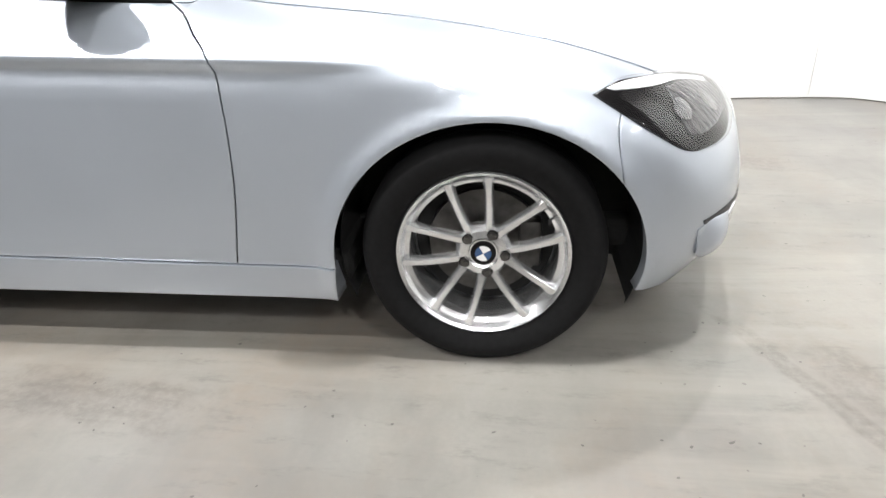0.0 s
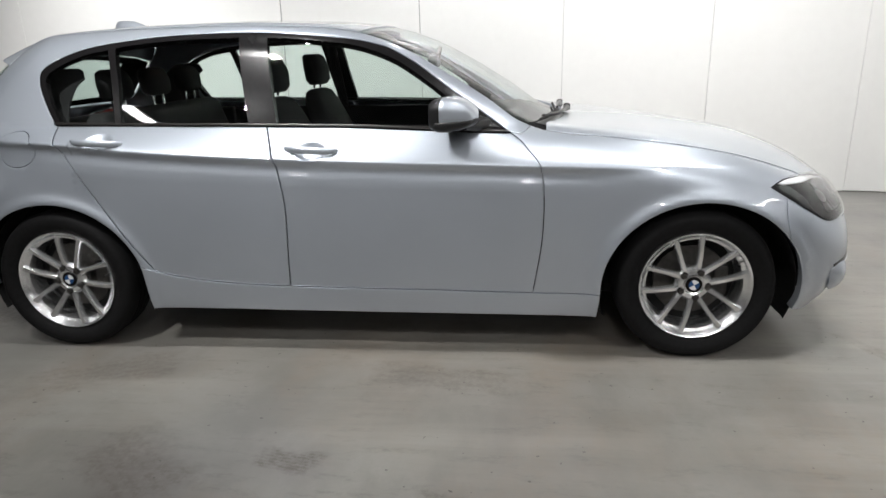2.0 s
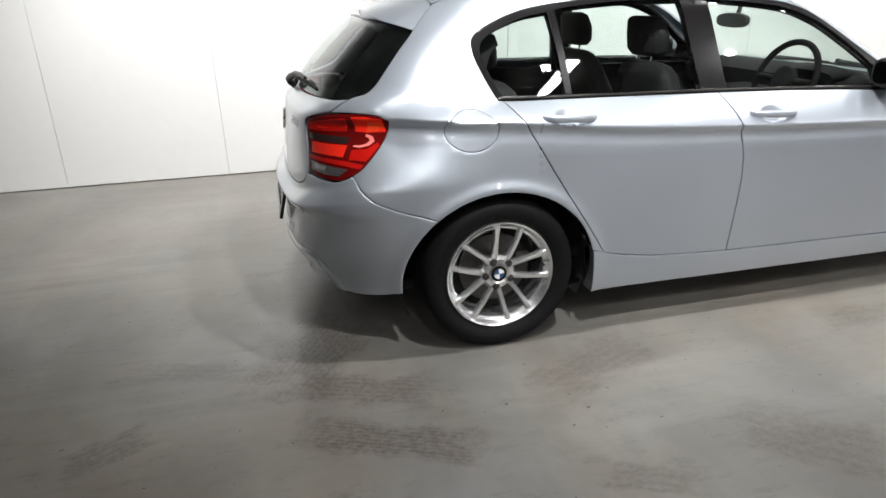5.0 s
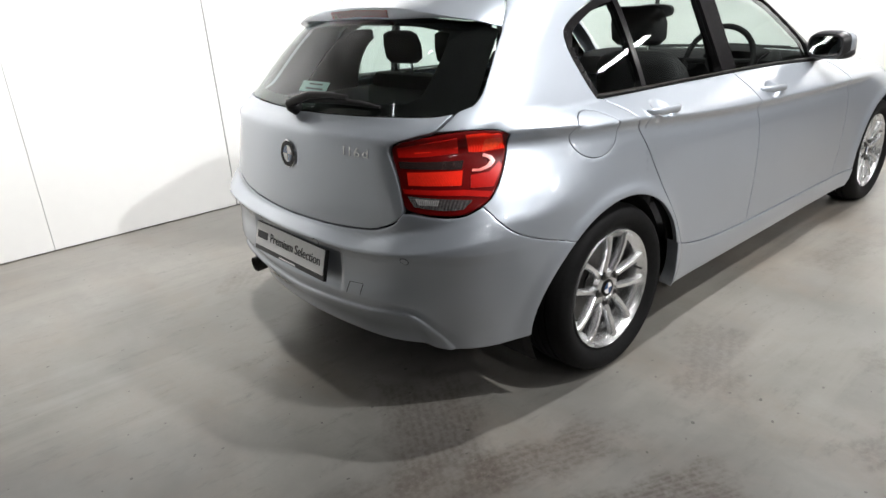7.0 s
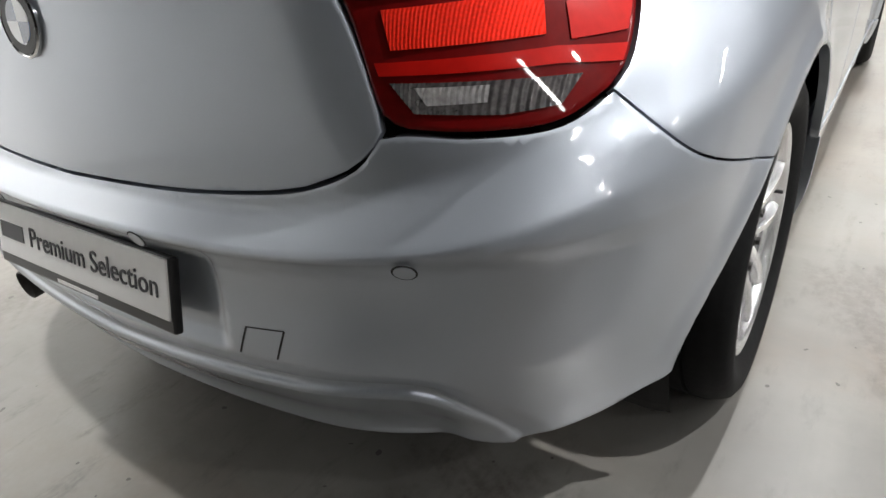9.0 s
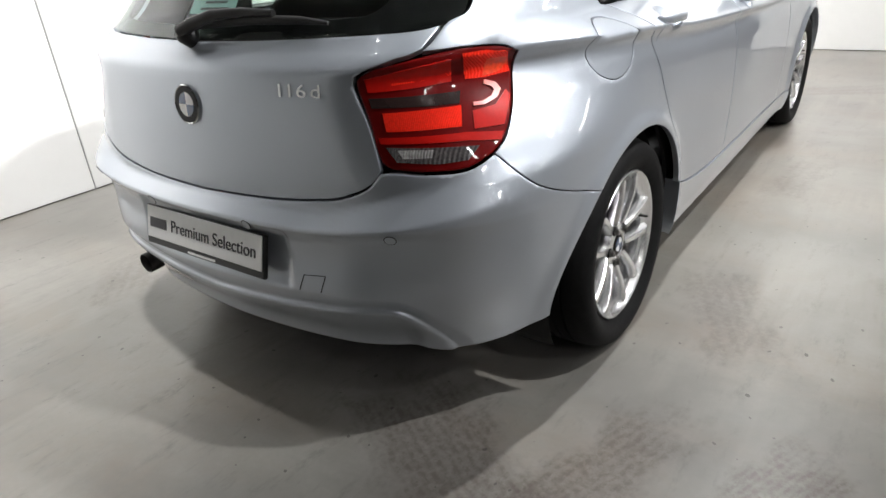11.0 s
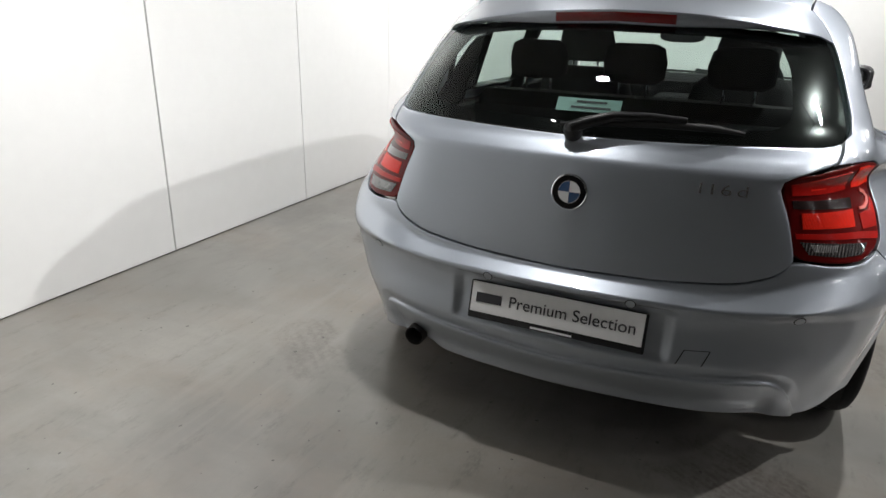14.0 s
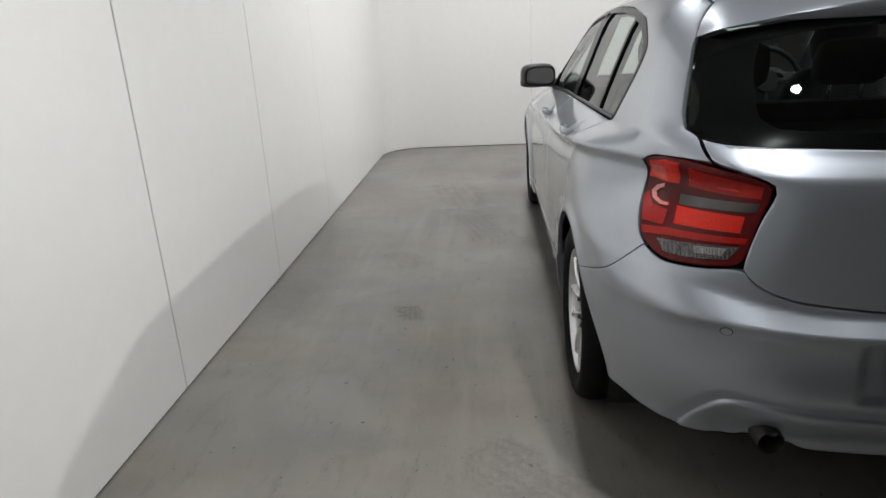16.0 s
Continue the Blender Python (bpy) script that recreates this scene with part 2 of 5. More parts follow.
    relief.inputs["Strength"].default_value, relief.inputs["Distance"].default_value = 0.04, 0.002
    links.new(noisy(55, 2, 0.5), relief.inputs["Height"])
    links.new(relief.outputs["Normal"], bsdf.inputs["Normal"])
    return mat


CONCRETE = concrete()


# ---- mesh helpers ----
def part(name, bm, mat, parent=None, label="", smooth=None):
    """Links a bmesh as one object, shaded smooth below the given angle in degrees."""
    data = bpy.data.meshes.new(name)
    if smooth is not None:
        bmesh.ops.recalc_face_normals(bm, faces=bm.faces)
        for f in bm.faces:
            f.smooth = True
        for e in bm.edges:
            e.smooth = len(e.link_faces) == 2 and e.calc_face_angle(0) < radians(smooth)
    bm.to_mesh(data)
    bm.free()
    data.materials.append(mat)
    ob = new(name, data)
    if parent:
        ob.parent = parent
    return tagged(ob, label)


def box(size, at=(0, 0, 0), bevel=0.0, m=None, segments=2):
    bm = bmesh.new()
    bmesh.ops.create_cube(bm, size=1, matrix=Matrix.Translation(at) @ (m or Matrix()) @ Matrix.Diagonal((*size, 1)))
    if bevel:
        bmesh.ops.bevel(bm, geom=bm.edges[:], offset=bevel, segments=segments, affect="EDGES", profile=0.5)
    return bm


def lathe(profile, count=48, m=None, closed=False):
    """Turns a profile of (radius, height) round z."""
    bm = bmesh.new()
    rings = []
    for r, h in profile:
        rings.append([bm.verts.new((r * math.cos(2 * math.pi * k / count), r * math.sin(2 * math.pi * k / count), h)) for k in range(count)])
    pairs = list(zip(rings, rings[1:])) + ([(rings[-1], rings[0])] if closed else [])
    for a, b in pairs:
        for k in range(count):
            bm.faces.new((a[k], a[(k + 1) % count], b[(k + 1) % count], b[k]))
    if not closed:
        for ring, (r, _) in ((rings[0], profile[0]), (rings[-1], profile[-1])):
            if r > 1e-4:
                bm.faces.new(ring)
    bmesh.ops.remove_doubles(bm, verts=bm.verts, dist=1e-5)
    if m:
        bm.transform(m)
    return bm


def tube(points, radius, count=10, taper=None):
    """A round bar along points."""
    bm = bmesh.new()
    pts = [Vector(p) for p in points]
    rings = []
    for i, p in enumerate(pts):
        d = (pts[min(i + 1, len(pts) - 1)] - pts[max(i - 1, 0)]).normalized()
        q = d.to_track_quat("Z", "Y")
        r = radius * (taper[i] if taper else 1)
        rings.append([bm.verts.new(p + q @ Vector((r * math.cos(2 * math.pi * k / count), r * math.sin(2 * math.pi * k / count), 0))) for k in range(count)])
    for a, b in zip(rings, rings[1:]):
        for k in range(count):
            bm.faces.new((a[k], a[(k + 1) % count], b[(k + 1) % count], b[k]))
    bm.faces.new(rings[0]), bm.faces.new(rings[-1])
    return bm


def merge(*bms):
    out = bmesh.new()
    for b in bms:
        data = bpy.data.meshes.new("tmp")
        b.to_mesh(data)
        b.free()
        out.from_mesh(data)
        bpy.data.meshes.remove(data)
    return out


def soft_block(rows, count=24, power=3.0):
    """A padded solid lofted up through rows of (centre, half width along x, half width along y), each a rounded rectangle."""
    bm = bmesh.new()
    rings = []
    for (cx, cy, cz), hx, hy in rows:
        ring = []
        for k in range(count):
            a = 2 * math.pi * k / count
            c, s = math.cos(a), math.sin(a)
            f = (abs(c) ** power + abs(s) ** power) ** (-1 / power)
            ring.append(bm.verts.new((cx + hx * c * f, cy + hy * s * f, cz)))
        rings.append(ring)
    for a, b in zip(rings, rings[1:]):
        for k in range(count):
            bm.faces.new((a[k], a[(k + 1) % count], b[(k + 1) % count], b[k]))
    bm.faces.new(rings[0]), bm.faces.new(rings[-1])
    return bm


def text_mesh(words, size, depth=0.001):
    """The words as a flat mesh in x and y, centred."""
    curve = bpy.data.curves.new("words", "FONT")
    curve.body, curve.size, curve.extrude = words, size, depth
    curve.align_x, curve.align_y = "CENTER", "CENTER"
    ob = new("words", curve)
    bpy.context.view_layer.update()
    data = bpy.data.meshes.new_from_object(ob.evaluated_get(bpy.context.evaluated_depsgraph_get()))
    bpy.data.objects.remove(ob)
    bm = bmesh.new()
    bm.from_mesh(data)
    bpy.data.meshes.remove(data)
    return bm


# ---- the car's form: a smooth solid, from whose skin the panels are cut ----
def curve_of(xs, ys):
    """A monotone cubic through the given stations."""
    xs, ys = np.array(xs, float), np.array(ys, float)
    h, d = np.diff(xs), np.diff(ys) / np.diff(xs)
    m = np.r_[d[0], np.where(d[1:] * d[:-1] > 0, 2 * d[1:] * d[:-1] / np.where(np.abs(d[1:] + d[:-1]) < 1e-9, 1, d[1:] + d[:-1]), 0), d[-1]]

    def at(x):
        x = np.clip(x, xs[0], xs[-1])
        i = np.clip(np.searchsorted(xs, x) - 1, 0, len(h) - 1)
        t = (x - xs[i]) / h[i]
        return (ys[i] * (1 + 2 * t) * (1 - t) ** 2 + m[i] * h[i] * t * (1 - t) ** 2 + ys[i + 1] * t * t * (3 - 2 * t) + m[i + 1] * h[i] * t * t * (t - 1))

    return at


def ease(x, a, b):
    t = np.clip((x - a) / (b - a), 0, 1)
    return t * t * (3 - 2 * t)


def smax(a, b, k):
    h = np.maximum(k - np.abs(a - b), 0) / k
    return np.maximum(a, b) + h * h * k / 4


CREASE = curve_of([-2.2, -1.67, -1.33, -0.86, -0.3, 0.36, 1.0, 2.2], [0.93, 0.928, 0.912, 0.866, 0.833, 0.807, 0.79, 0.77])
BELT = curve_of([-2.2, -1.33, -0.4, 0.47, 2.2], [0.99, 0.974, 0.957, 0.945, 0.94])
WIDTH = curve_of([-2.2, -1.9, -1.72, -1.6, -1.345, -0.8, 0.0, 0.8, 1.345, 1.7, 2.1], [0.80, 0.845, 0.862, 0.872, 0.878, 0.876, 0.876, 0.876, 0.873, 0.862, 0.80])
WIDTH_LOW = curve_of([-2.2, -1.9, -1.72, -1.5, -1.345, 2.1], [-0.13, -0.085, -0.05, -0.01, 0.0, 0.0])
WIDTH_UP = curve_of([-2.2, -2.0, -1.85, -1.73, -1.6, -1.45, -1.3, 2.1], [0.60, 0.64, 0.695, 0.748, 0.812, 0.858, 0.876, 0.876])
BELT_WIDTH = curve_of([-2.1, -1.9, -1.75, -1.6, -1.33, -0.4, 0.47, 0.9, 1.5, 2.1], [0.63, 0.675, 0.715, 0.735, 0.744, 0.757, 0.762, 0.75, 0.70, 0.62])
LOWER = curve_of([0, 0.06, 0.17, 0.25, 0.40, 0.55, 0.7, 0.85, 0.90, 0.955, 1.0], [-0.06, -0.042, -0.024, -0.018, -0.012, -0.008, -0.007, -0.009, -0.013, -0.020, 0.0])
LOWER_PLAIN = curve_of([0, 0.06, 0.17, 0.25, 0.40, 0.6, 0.8, 0.93, 1.0], [-0.06, -0.042, -0.022, -0.014, -0.007, -0.002, -0.001, -0.003, -0.008])
TOP = curve_of(
    [-2.2, -1.9, -1.72, -1.45, -1.2, -0.85, -0.6, -0.2, 0.05, 0.22, 0.42, 0.6, 0.80, 0.90, 1.3, 1.6, 1.85, 2.0, 2.08, 2.15],
    [1.18, 1.25, 1.300, 1.356, 1.379, 1.393, 1.395, 1.381, 1.350, 1.295, 1.192, 1.080, 0.950, 0.928, 0.896, 0.850, 0.782, 0.715, 0.66, 0.55],
)
TAIL_LOW = curve_of([0.12, 0.22, 0.28, 0.36, 0.42, 0.50, 0.56, 0.60], [-1.95, -2.08, -2.115, -2.140, -2.150, -2.146, -2.150, -2.170])
TAIL_HIGH = curve_of(
    [0.5, 0.65, 0.69, 0.83, 0.90, 0.921, 0.931, 0.942, 0.965, 1.0, 1.054, 1.15, 1.235, 1.30, 1.45],
    [-2.115, -2.108, -2.105, -2.092, -2.083, -2.077, -2.069, -2.055, -2.028, -2.003, -1.965, -1.877, -1.776, -1.68, -1.42],
)
NOSE = curve_of([0.12, 0.2, 0.3, 0.45, 0.55, 0.65, 0.72, 0.9], [1.93, 2.02, 2.09, 2.125, 2.13, 2.11, 2.06, 1.8])
CROWN = curve_of([-2.0, 0.2, 0.75, 1.0, 1.3, 1.8, 2.1], [0.085, 0.085, -0.02, 0.0, 0.035, 0.09, 0.10])
AXLE, ARCH_Z, ARCH_X, ARCH_H = 1.345, 0.300, 0.385, 0.357


def half_width(x, z):
    zc, zb = CREASE(x), BELT(x)
    v = np.clip((z - 0.12) / (zc - 0.12), 0, 1)
    sharp = ease(x, 1.2, 0.7)
    widest = WIDTH(x) + (WIDTH_UP(x) - WIDTH(x)) * ease(z, 0.68, 0.90) * (x < -1.2) + WIDTH_LOW(x) * ease(z, 0.62, 0.20)
    low = widest + sharp * LOWER(v) + (1 - sharp) * LOWER_PLAIN(v)
    u = np.clip((z - zc) / (zb - zc), 0, 1)
    high = widest - (1 - sharp) * 0.008 - (widest - BELT_WIDTH(x)) * u**1.25
    over = np.maximum(z - zb, 0)
    high = high - 0.33 * over - 0.10 * over**2 - 0.14 * np.maximum(-1.30 - x, 0) ** 2 * ease(z, 0.97, 1.15)
    w = np.where(z < zc, low, high)
    for xw in (-AXLE, AXLE):
        r = np.sqrt(((x - xw) / ARCH_X) ** 2 + ((z - ARCH_Z) / ARCH_H) ** 2)
        w = w + 0.012 * np.exp(-(((r - 1.02) / 0.085) ** 2)) * ease(r, 0.9, 1.0) + 0.006 * np.exp(-(((r - 1.0) / 0.3) ** 2))
    return w


def ridge_of(y):
    """Height of the crease that runs round the rear bumper."""
    return 0.576 + 0.028 * ease(y, 0.34, 0.70) + 0.04 * ease(y, 0.62, 0.86)


def form(p):
    """Below nought inside the car's outer skin."""
    x, y, z = p[..., 0], np.abs(p[..., 1]), p[..., 2]
    side = y - half_width(x, z)
    top = z - (TOP(x + 0.30 * y * y) - CROWN(x) * y * y)
    corner = ease(y, 0.34, 0.70)
    ridge = ridge_of(y)
    shelf = -2.167 + (1.6 - 0.78 * corner) * (z - ridge)
    tail = -smax(-smax(TAIL_LOW(z), shelf, 0.012), -TAIL_HIGH(z), 0.010)
    glassy = ease(z, 0.93, 1.03)
    tail = tail + (1 - glassy) * 0.19 * y * y + glassy * (0.20 * y * y + 1.37 * y**6) * (1 + 2.2 * (z - 1.0)) - x
    nose = x - NOSE(z) + 0.27 * y * y
    up = ease(z, 0.90, 1.02)
    body = smax(side, top, 0.16 - 0.04 * up)
    body = smax(body, tail, 0.32 - 0.14 * ease(z, 0.72, 0.90) - 0.125 * up)
    return smax(body, nose, 0.26)


def root(origin, way, near, far):
    """Where rays from outside (near) to inside (far) meet the skin."""
    a, b = np.full(len(origin), near, float), np.full(len(origin), far, float)
    for _ in range(26):
        mid = (a + b) / 2
        out = form(origin + way * mid[:, None]) > 0
        a, b = np.where(out, mid, a), np.where(out, b, mid)
    return origin + way * b[:, None]


def skin_normal(p):
    n = np.stack([form(p + np.array(e) * 1e-3) - form(p - np.array(e) * 1e-3) for e in ((1, 0, 0), (0, 1, 0), (0, 0, 1))], -1)
    return n / np.maximum(np.linalg.norm(n, axis=-1, keepdims=True), 1e-9)


HUB_X = -1.25   # upright axis from which the wrapped tail parts are cut
HUB_F = 1.20


def on_skin(kind, ab):
    """Plan coordinates of a panel to places on the skin."""
    a, b = ab[:, 0], ab[:, 1]
    o = np.zeros(len(a))
    if kind == "side":
        return root(np.stack([a, o, b], -1), np.array([0, -1.0, 0]), 1.2, 0.0)
    if kind == "rear":
        return root(np.stack([o, a, b], -1), np.array([1.0, 0, 0]), -2.6, -1.0)
    if kind == "front":
        return root(np.stack([o, a, b], -1), np.array([1.0, 0, 0]), 2.6, 1.0)
    if kind == "top":
        return root(np.stack([a, b, o], -1), np.array([0, 0, 1.0]), 1.7, 0.45)
    hub = HUB_X if kind == "tail" else HUB_F
    way = np.stack([np.cos(a), np.sin(a), o], -1)
    return root(np.stack([o + hub, o, b], -1), way, 1.4, 0.02)


def round_tail(points):
    """(x, y, z) to the turn and height that a wrapped tail part is cut by."""
    return [(math.atan2(y, x - HUB_X) % (2 * math.pi), z) for x, y, z in points]


def round_nose(points):
    return [(math.atan2(y, x - HUB_F), z) for x, y, z in points]


def run(points, step=0.02):
    """A smooth line through points, cut into even steps."""
    p = np.array(points, float)
    if len(p) > 2:
        q = np.vstack([2 * p[0] - p[1], p, 2 * p[-1] - p[-2]])
        fine = []
        for i in range(1, len(q) - 2):
            for t in np.linspace(0, 1, 24, endpoint=False):
                a, b, c, d = q[i - 1], q[i], q[i + 1], q[i + 2]
                fine.append(0.5 * (2 * b + (c - a) * t + (2 * a - 5 * b + 4 * c - d) * t * t + (3 * b - a - 3 * c + d) * t**3))
        fine.append(p[-1])
        p = np.array(fine)
    far = np.r_[0, np.cumsum(np.linalg.norm(np.diff(p, axis=0), axis=1))]
    s = np.linspace(0, far[-1], max(int(far[-1] / step + 0.5), 1) + 1)
    return np.stack([np.interp(s, far, p[:, n]) for n in range(p.shape[1])], -1)


def loop(*runs):
    """Runs joined end to end into one closed outline."""
    pts = []
    for r in runs:
        for q in r:
            if not pts or np.linalg.norm(np.subtract(q, pts[-1])) > 1e-4:
                pts.append(tuple(q))
    if np.linalg.norm(np.subtract(pts[0], pts[-1])) < 1e-4:
        pts.pop()
    return np.array(pts)


def turned(poly):
    """An outline that goes round to the left."""
    x, y = poly[:, 0], poly[:, 1]
    return poly if (x * np.roll(y, -1) - y * np.roll(x, -1)).sum() > 0 else poly[::-1]


def shrunk(poly, by):
    """An outline drawn in by a width."""
    poly = turned(poly)
    d = np.roll(poly, -1, 0) - poly
    d /= np.maximum(np.linalg.norm(d, axis=1, keepdims=True), 1e-9)
    n = np.stack([-d[:, 1], d[:, 0]], -1)
    m = n + np.roll(n, 1, 0)
    m /= np.maximum(np.linalg.norm(m, axis=1, keepdims=True), 1e-9)
    c = np.maximum((m * n).sum(1, keepdims=True), 0.5)
    return poly + m * by / c


def inside(poly, pts):
    x, y = pts[:, 0], pts[:, 1]
    hit = np.zeros(len(pts), bool)
    for (x0, y0), (x1, y1) in zip(poly, np.roll(poly, -1, 0)):
        cross = (y0 > y) != (y1 > y)
        hit ^= cross & (x < (x1 - x0) * (y - y0) / ((y1 - y0) if y1 != y0 else 1e-12) + x0)
    return hit


def clear_of(poly, pts, gap):
    """Which points lie farther than gap from an outline."""
    best = np.full(len(pts), 1e9)
    for a, b in zip(poly, np.roll(poly, -1, 0)):
        ab = b - a
        t = np.clip(((pts - a) @ ab) / max(ab @ ab, 1e-12), 0, 1)
        best = np.minimum(best, np.linalg.norm(pts - (a + t[:, None] * ab), axis=1))
    return best > gap


def panel(name, kind, outline, mat, parent, mirror=False, holes=(), grid=0.022, gap=0.002, lift=0.0, depth=0.018, label="", roll=0.5, dent=None, snap=None, ribs=(), rings_at=()):
    """A sheet cut from the skin along an outline, with its edges turned in. lift: proud of the skin; ribs: creases along which vertices lie; rings_at: bowls (x, z, half width, half height)."""
    from mathutils.geometry import delaunay_2d_cdt

    rings = [shrunk(outline, gap)] + [shrunk(h, -gap)[::-1] for h in holes]
    scale = 1.0 if kind not in ("tail", "nose") else 0.75
    near = 0.004 / scale
    points, edges = [], []
    for ring in rings:
        start = len(points)
        points += [tuple(q) for q in ring]
        edges += [(start + k, start + (k + 1) % len(ring)) for k in range(len(ring))]
    border = len(points)
    low, high = rings[0].min(0), rings[0].max(0)
    ga, gb = np.arange(low[0], high[0], grid / scale), np.arange(low[1], high[1], grid)
    cells = np.stack(np.meshgrid(ga, gb), -1).reshape(-1, 2)
    cells[:, 0] += (np.round((cells[:, 1] - low[1]) / grid) % 2) * grid / scale / 2
    cells = np.vstack([cells] + [shrunk(r, near) for r in rings])
    keep = inside(rings[0], cells) & clear_of(rings[0], cells, near * 0.7)
    for ring in rings[1:]:
        keep &= ~inside(ring, cells) & clear_of(ring, cells, near * 0.7)
    cells = cells[keep]
    for cx, cz, wide, high in rings_at:
        cells = cells[((cells[:, 0] - cx) / wide) ** 2 + ((cells[:, 1] - cz) / high) ** 2 > 1.25**2]
        cells = np.vstack([cells, [(cx + wide * r * math.cos(a), cz + high * r * math.sin(a)) for r in np.linspace(0.15, 1.2, 15) for a in np.linspace(0, 2 * math.pi, 44, endpoint=False)]])
    for rib in ribs:
        near_rib = np.full(len(cells), 1e9)
        for a, b in zip(rib, rib[1:]):
            ab = b - a
            t = np.clip(((cells - a) @ ab) / max(ab @ ab, 1e-12), 0, 1)
            near_rib = np.minimum(near_rib, np.linalg.norm(cells - (a + t[:, None] * ab), axis=1))
        good = inside(rings[0], rib) & clear_of(rings[0], rib, near * 0.7)
        for ring in rings[1:]:
            good &= ~inside(ring, rib) & clear_of(ring, rib, near * 0.7)
        cells = np.vstack([cells[near_rib > 0.0045], rib[good]])
    points += [tuple(q) for q in cells]
    verts, _, faces, origin, _, _ = delaunay_2d_cdt([Vector(q) for q in points], edges, [], 1, 1e-6)
    ab = np.array([tuple(v) for v in verts])
    mid = ab[np.array([tuple(f) for f in faces])].mean(1)
    good = inside(rings[0], mid)
    for ring in rings[1:]:
        good &= ~inside(ring, mid)
    faces = [tuple(f) for f, g in zip(faces, good) if g]
    p = on_skin(kind, ab)
    if snap is not None:
        p = snap(p)
    n = skin_normal(p)
    p = p + n * lift
    if dent is not None:
        slope = np.stack([dent(p + np.array(e) * 1e-3) - dent(p - np.array(e) * 1e-3) for e in ((1, 0, 0), (0, 1, 0), (0, 0, 1))], -1) / 2e-3
        slope -= n * (slope * n).sum(1, keepdims=True)
        p = p + n * dent(p)[:, None]
        n = n - slope
        n /= np.linalg.norm(n, axis=1, keepdims=True)
    tri = np.array(faces)
    cross = np.cross(p[tri[:, 1]] - p[tri[:, 0]], p[tri[:, 2]] - p[tri[:, 0]])
    flip = (cross * n[tri].mean(1)).sum(1) < 0
    tri[flip] = tri[flip][:, ::-1]
    count = {}
    for a, b, c in tri.tolist():
        for s, t in ((a, b), (b, c), (c, a)):
            count[(s, t)] = count.get((s, t), 0) + 1
    rim = [(s, t) for (s, t) in count if (t, s) not in count]
    out = np.zeros_like(p)
    for s, t in rim:
        o = np.cross(p[t] - p[s], n[s])
        o /= max(np.linalg.norm(o), 1e-9)
        out[s] += o
        out[t] += o
    long = np.linalg.norm(out, axis=1, keepdims=True)
    bent = n + roll * out / np.maximum(long, 1e-9)
    shade = np.where(long > 1e-6, bent / np.linalg.norm(bent, axis=1, keepdims=True), n)
    p = p - n * 0.0012 * (long > 1e-6)
    fold = {v: len(p) + i for i, v in enumerate(sorted({v for e in rim for v in e}))}
    inner = np.array([p[v] - n[v] * depth for v in fold]).reshape(-1, 3)
    allp = np.vstack([p, inner])
    polys = tri.tolist() + [[t, s, fold[s], fold[t]] for s, t in rim]
    normals = [shade[v] for f in tri.tolist() for v in f]
    for s, t in rim:
        o = out[s] + out[t]
        normals += [o / max(np.linalg.norm(o), 1e-9)] * 4
    made = []
    for sign in ((-1,) if mirror == "other" else (1, -1) if mirror else (1,)):
        q = allp * (1, sign, 1)
        data = bpy.data.meshes.new(name)
        fs = polys if sign > 0 else [f[::-1] for f in polys]
        data.from_pydata(q.tolist(), [], fs, shade_flat=False)
        at, ns = 0, []
        for f in polys:
            some = [Vector(v) * 1 for v in normals[at : at + len(f)]]
            at += len(f)
            if sign < 0:
                some = [Vector((v.x, -v.y, v.z)) for v in some[::-1]]
            ns += some
        data.normals_split_custom_set(ns)
        data.materials.append(mat)
        ob = new(name, data)
        if parent:
            ob.parent = parent
        tagged(ob, label)
        made.append(ob)
    return made


def relax(ob, rounds=8):
    """Evens out a sheet and its shading, as in pressed glass; the rim stays."""
    data = ob.data
    co = np.array([v.co[:] for v in data.vertices])
    ends = np.array([e.vertices[:] for e in data.edges])
    ends = np.vstack([ends, ends[:, ::-1]])
    rim = np.zeros(len(co), bool)
    for f in data.polygons:
        if len(f.vertices) == 4:
            rim[list(f.vertices)] = True
    share = np.bincount(ends[:, 0], minlength=len(co))[:, None]

    def neighbours(values):
        total = np.zeros_like(values)
        np.add.at(total, ends[:, 0], values[ends[:, 1]])
        return total / np.maximum(share, 1)

    for _ in range(rounds):
        co = np.where(rim[:, None], co, 0.5 * co + 0.5 * neighbours(co))
    tri = np.array([f.vertices[:] for f in data.polygons if len(f.vertices) == 3])
    face = np.cross(co[tri[:, 1]] - co[tri[:, 0]], co[tri[:, 2]] - co[tri[:, 0]])
    shade = np.zeros_like(co)
    for k in range(3):
        np.add.at(shade, tri[:, k], face)
    for _ in range(rounds):
        shade /= np.maximum(np.linalg.norm(shade, axis=1, keepdims=True), 1e-12)
        shade = 0.5 * shade + 0.5 * neighbours(shade)
    data.vertices.foreach_set("co", co.ravel())
    data.normals_split_custom_set_from_vertices([Vector(n).normalized() for n in shade])
    data.update()


def on_side(x, z):
    return Vector(on_skin("side", np.array([[x, z]]))[0])


def on_rear(y, z):
    return Vector(on_skin("rear", np.array([[y, z]]))[0])


def crease_ribs():
    """Rows of vertices along the crease of the car's side and just above and below it."""
    xs = np.arange(-2.0, 1.7, 0.008)
    return [np.stack([xs, CREASE(xs) + off], -1) for off in (-0.030, -0.018, -0.008, 0.0, 0.008, 0.018)]


SIDE_RIBS = crease_ribs()


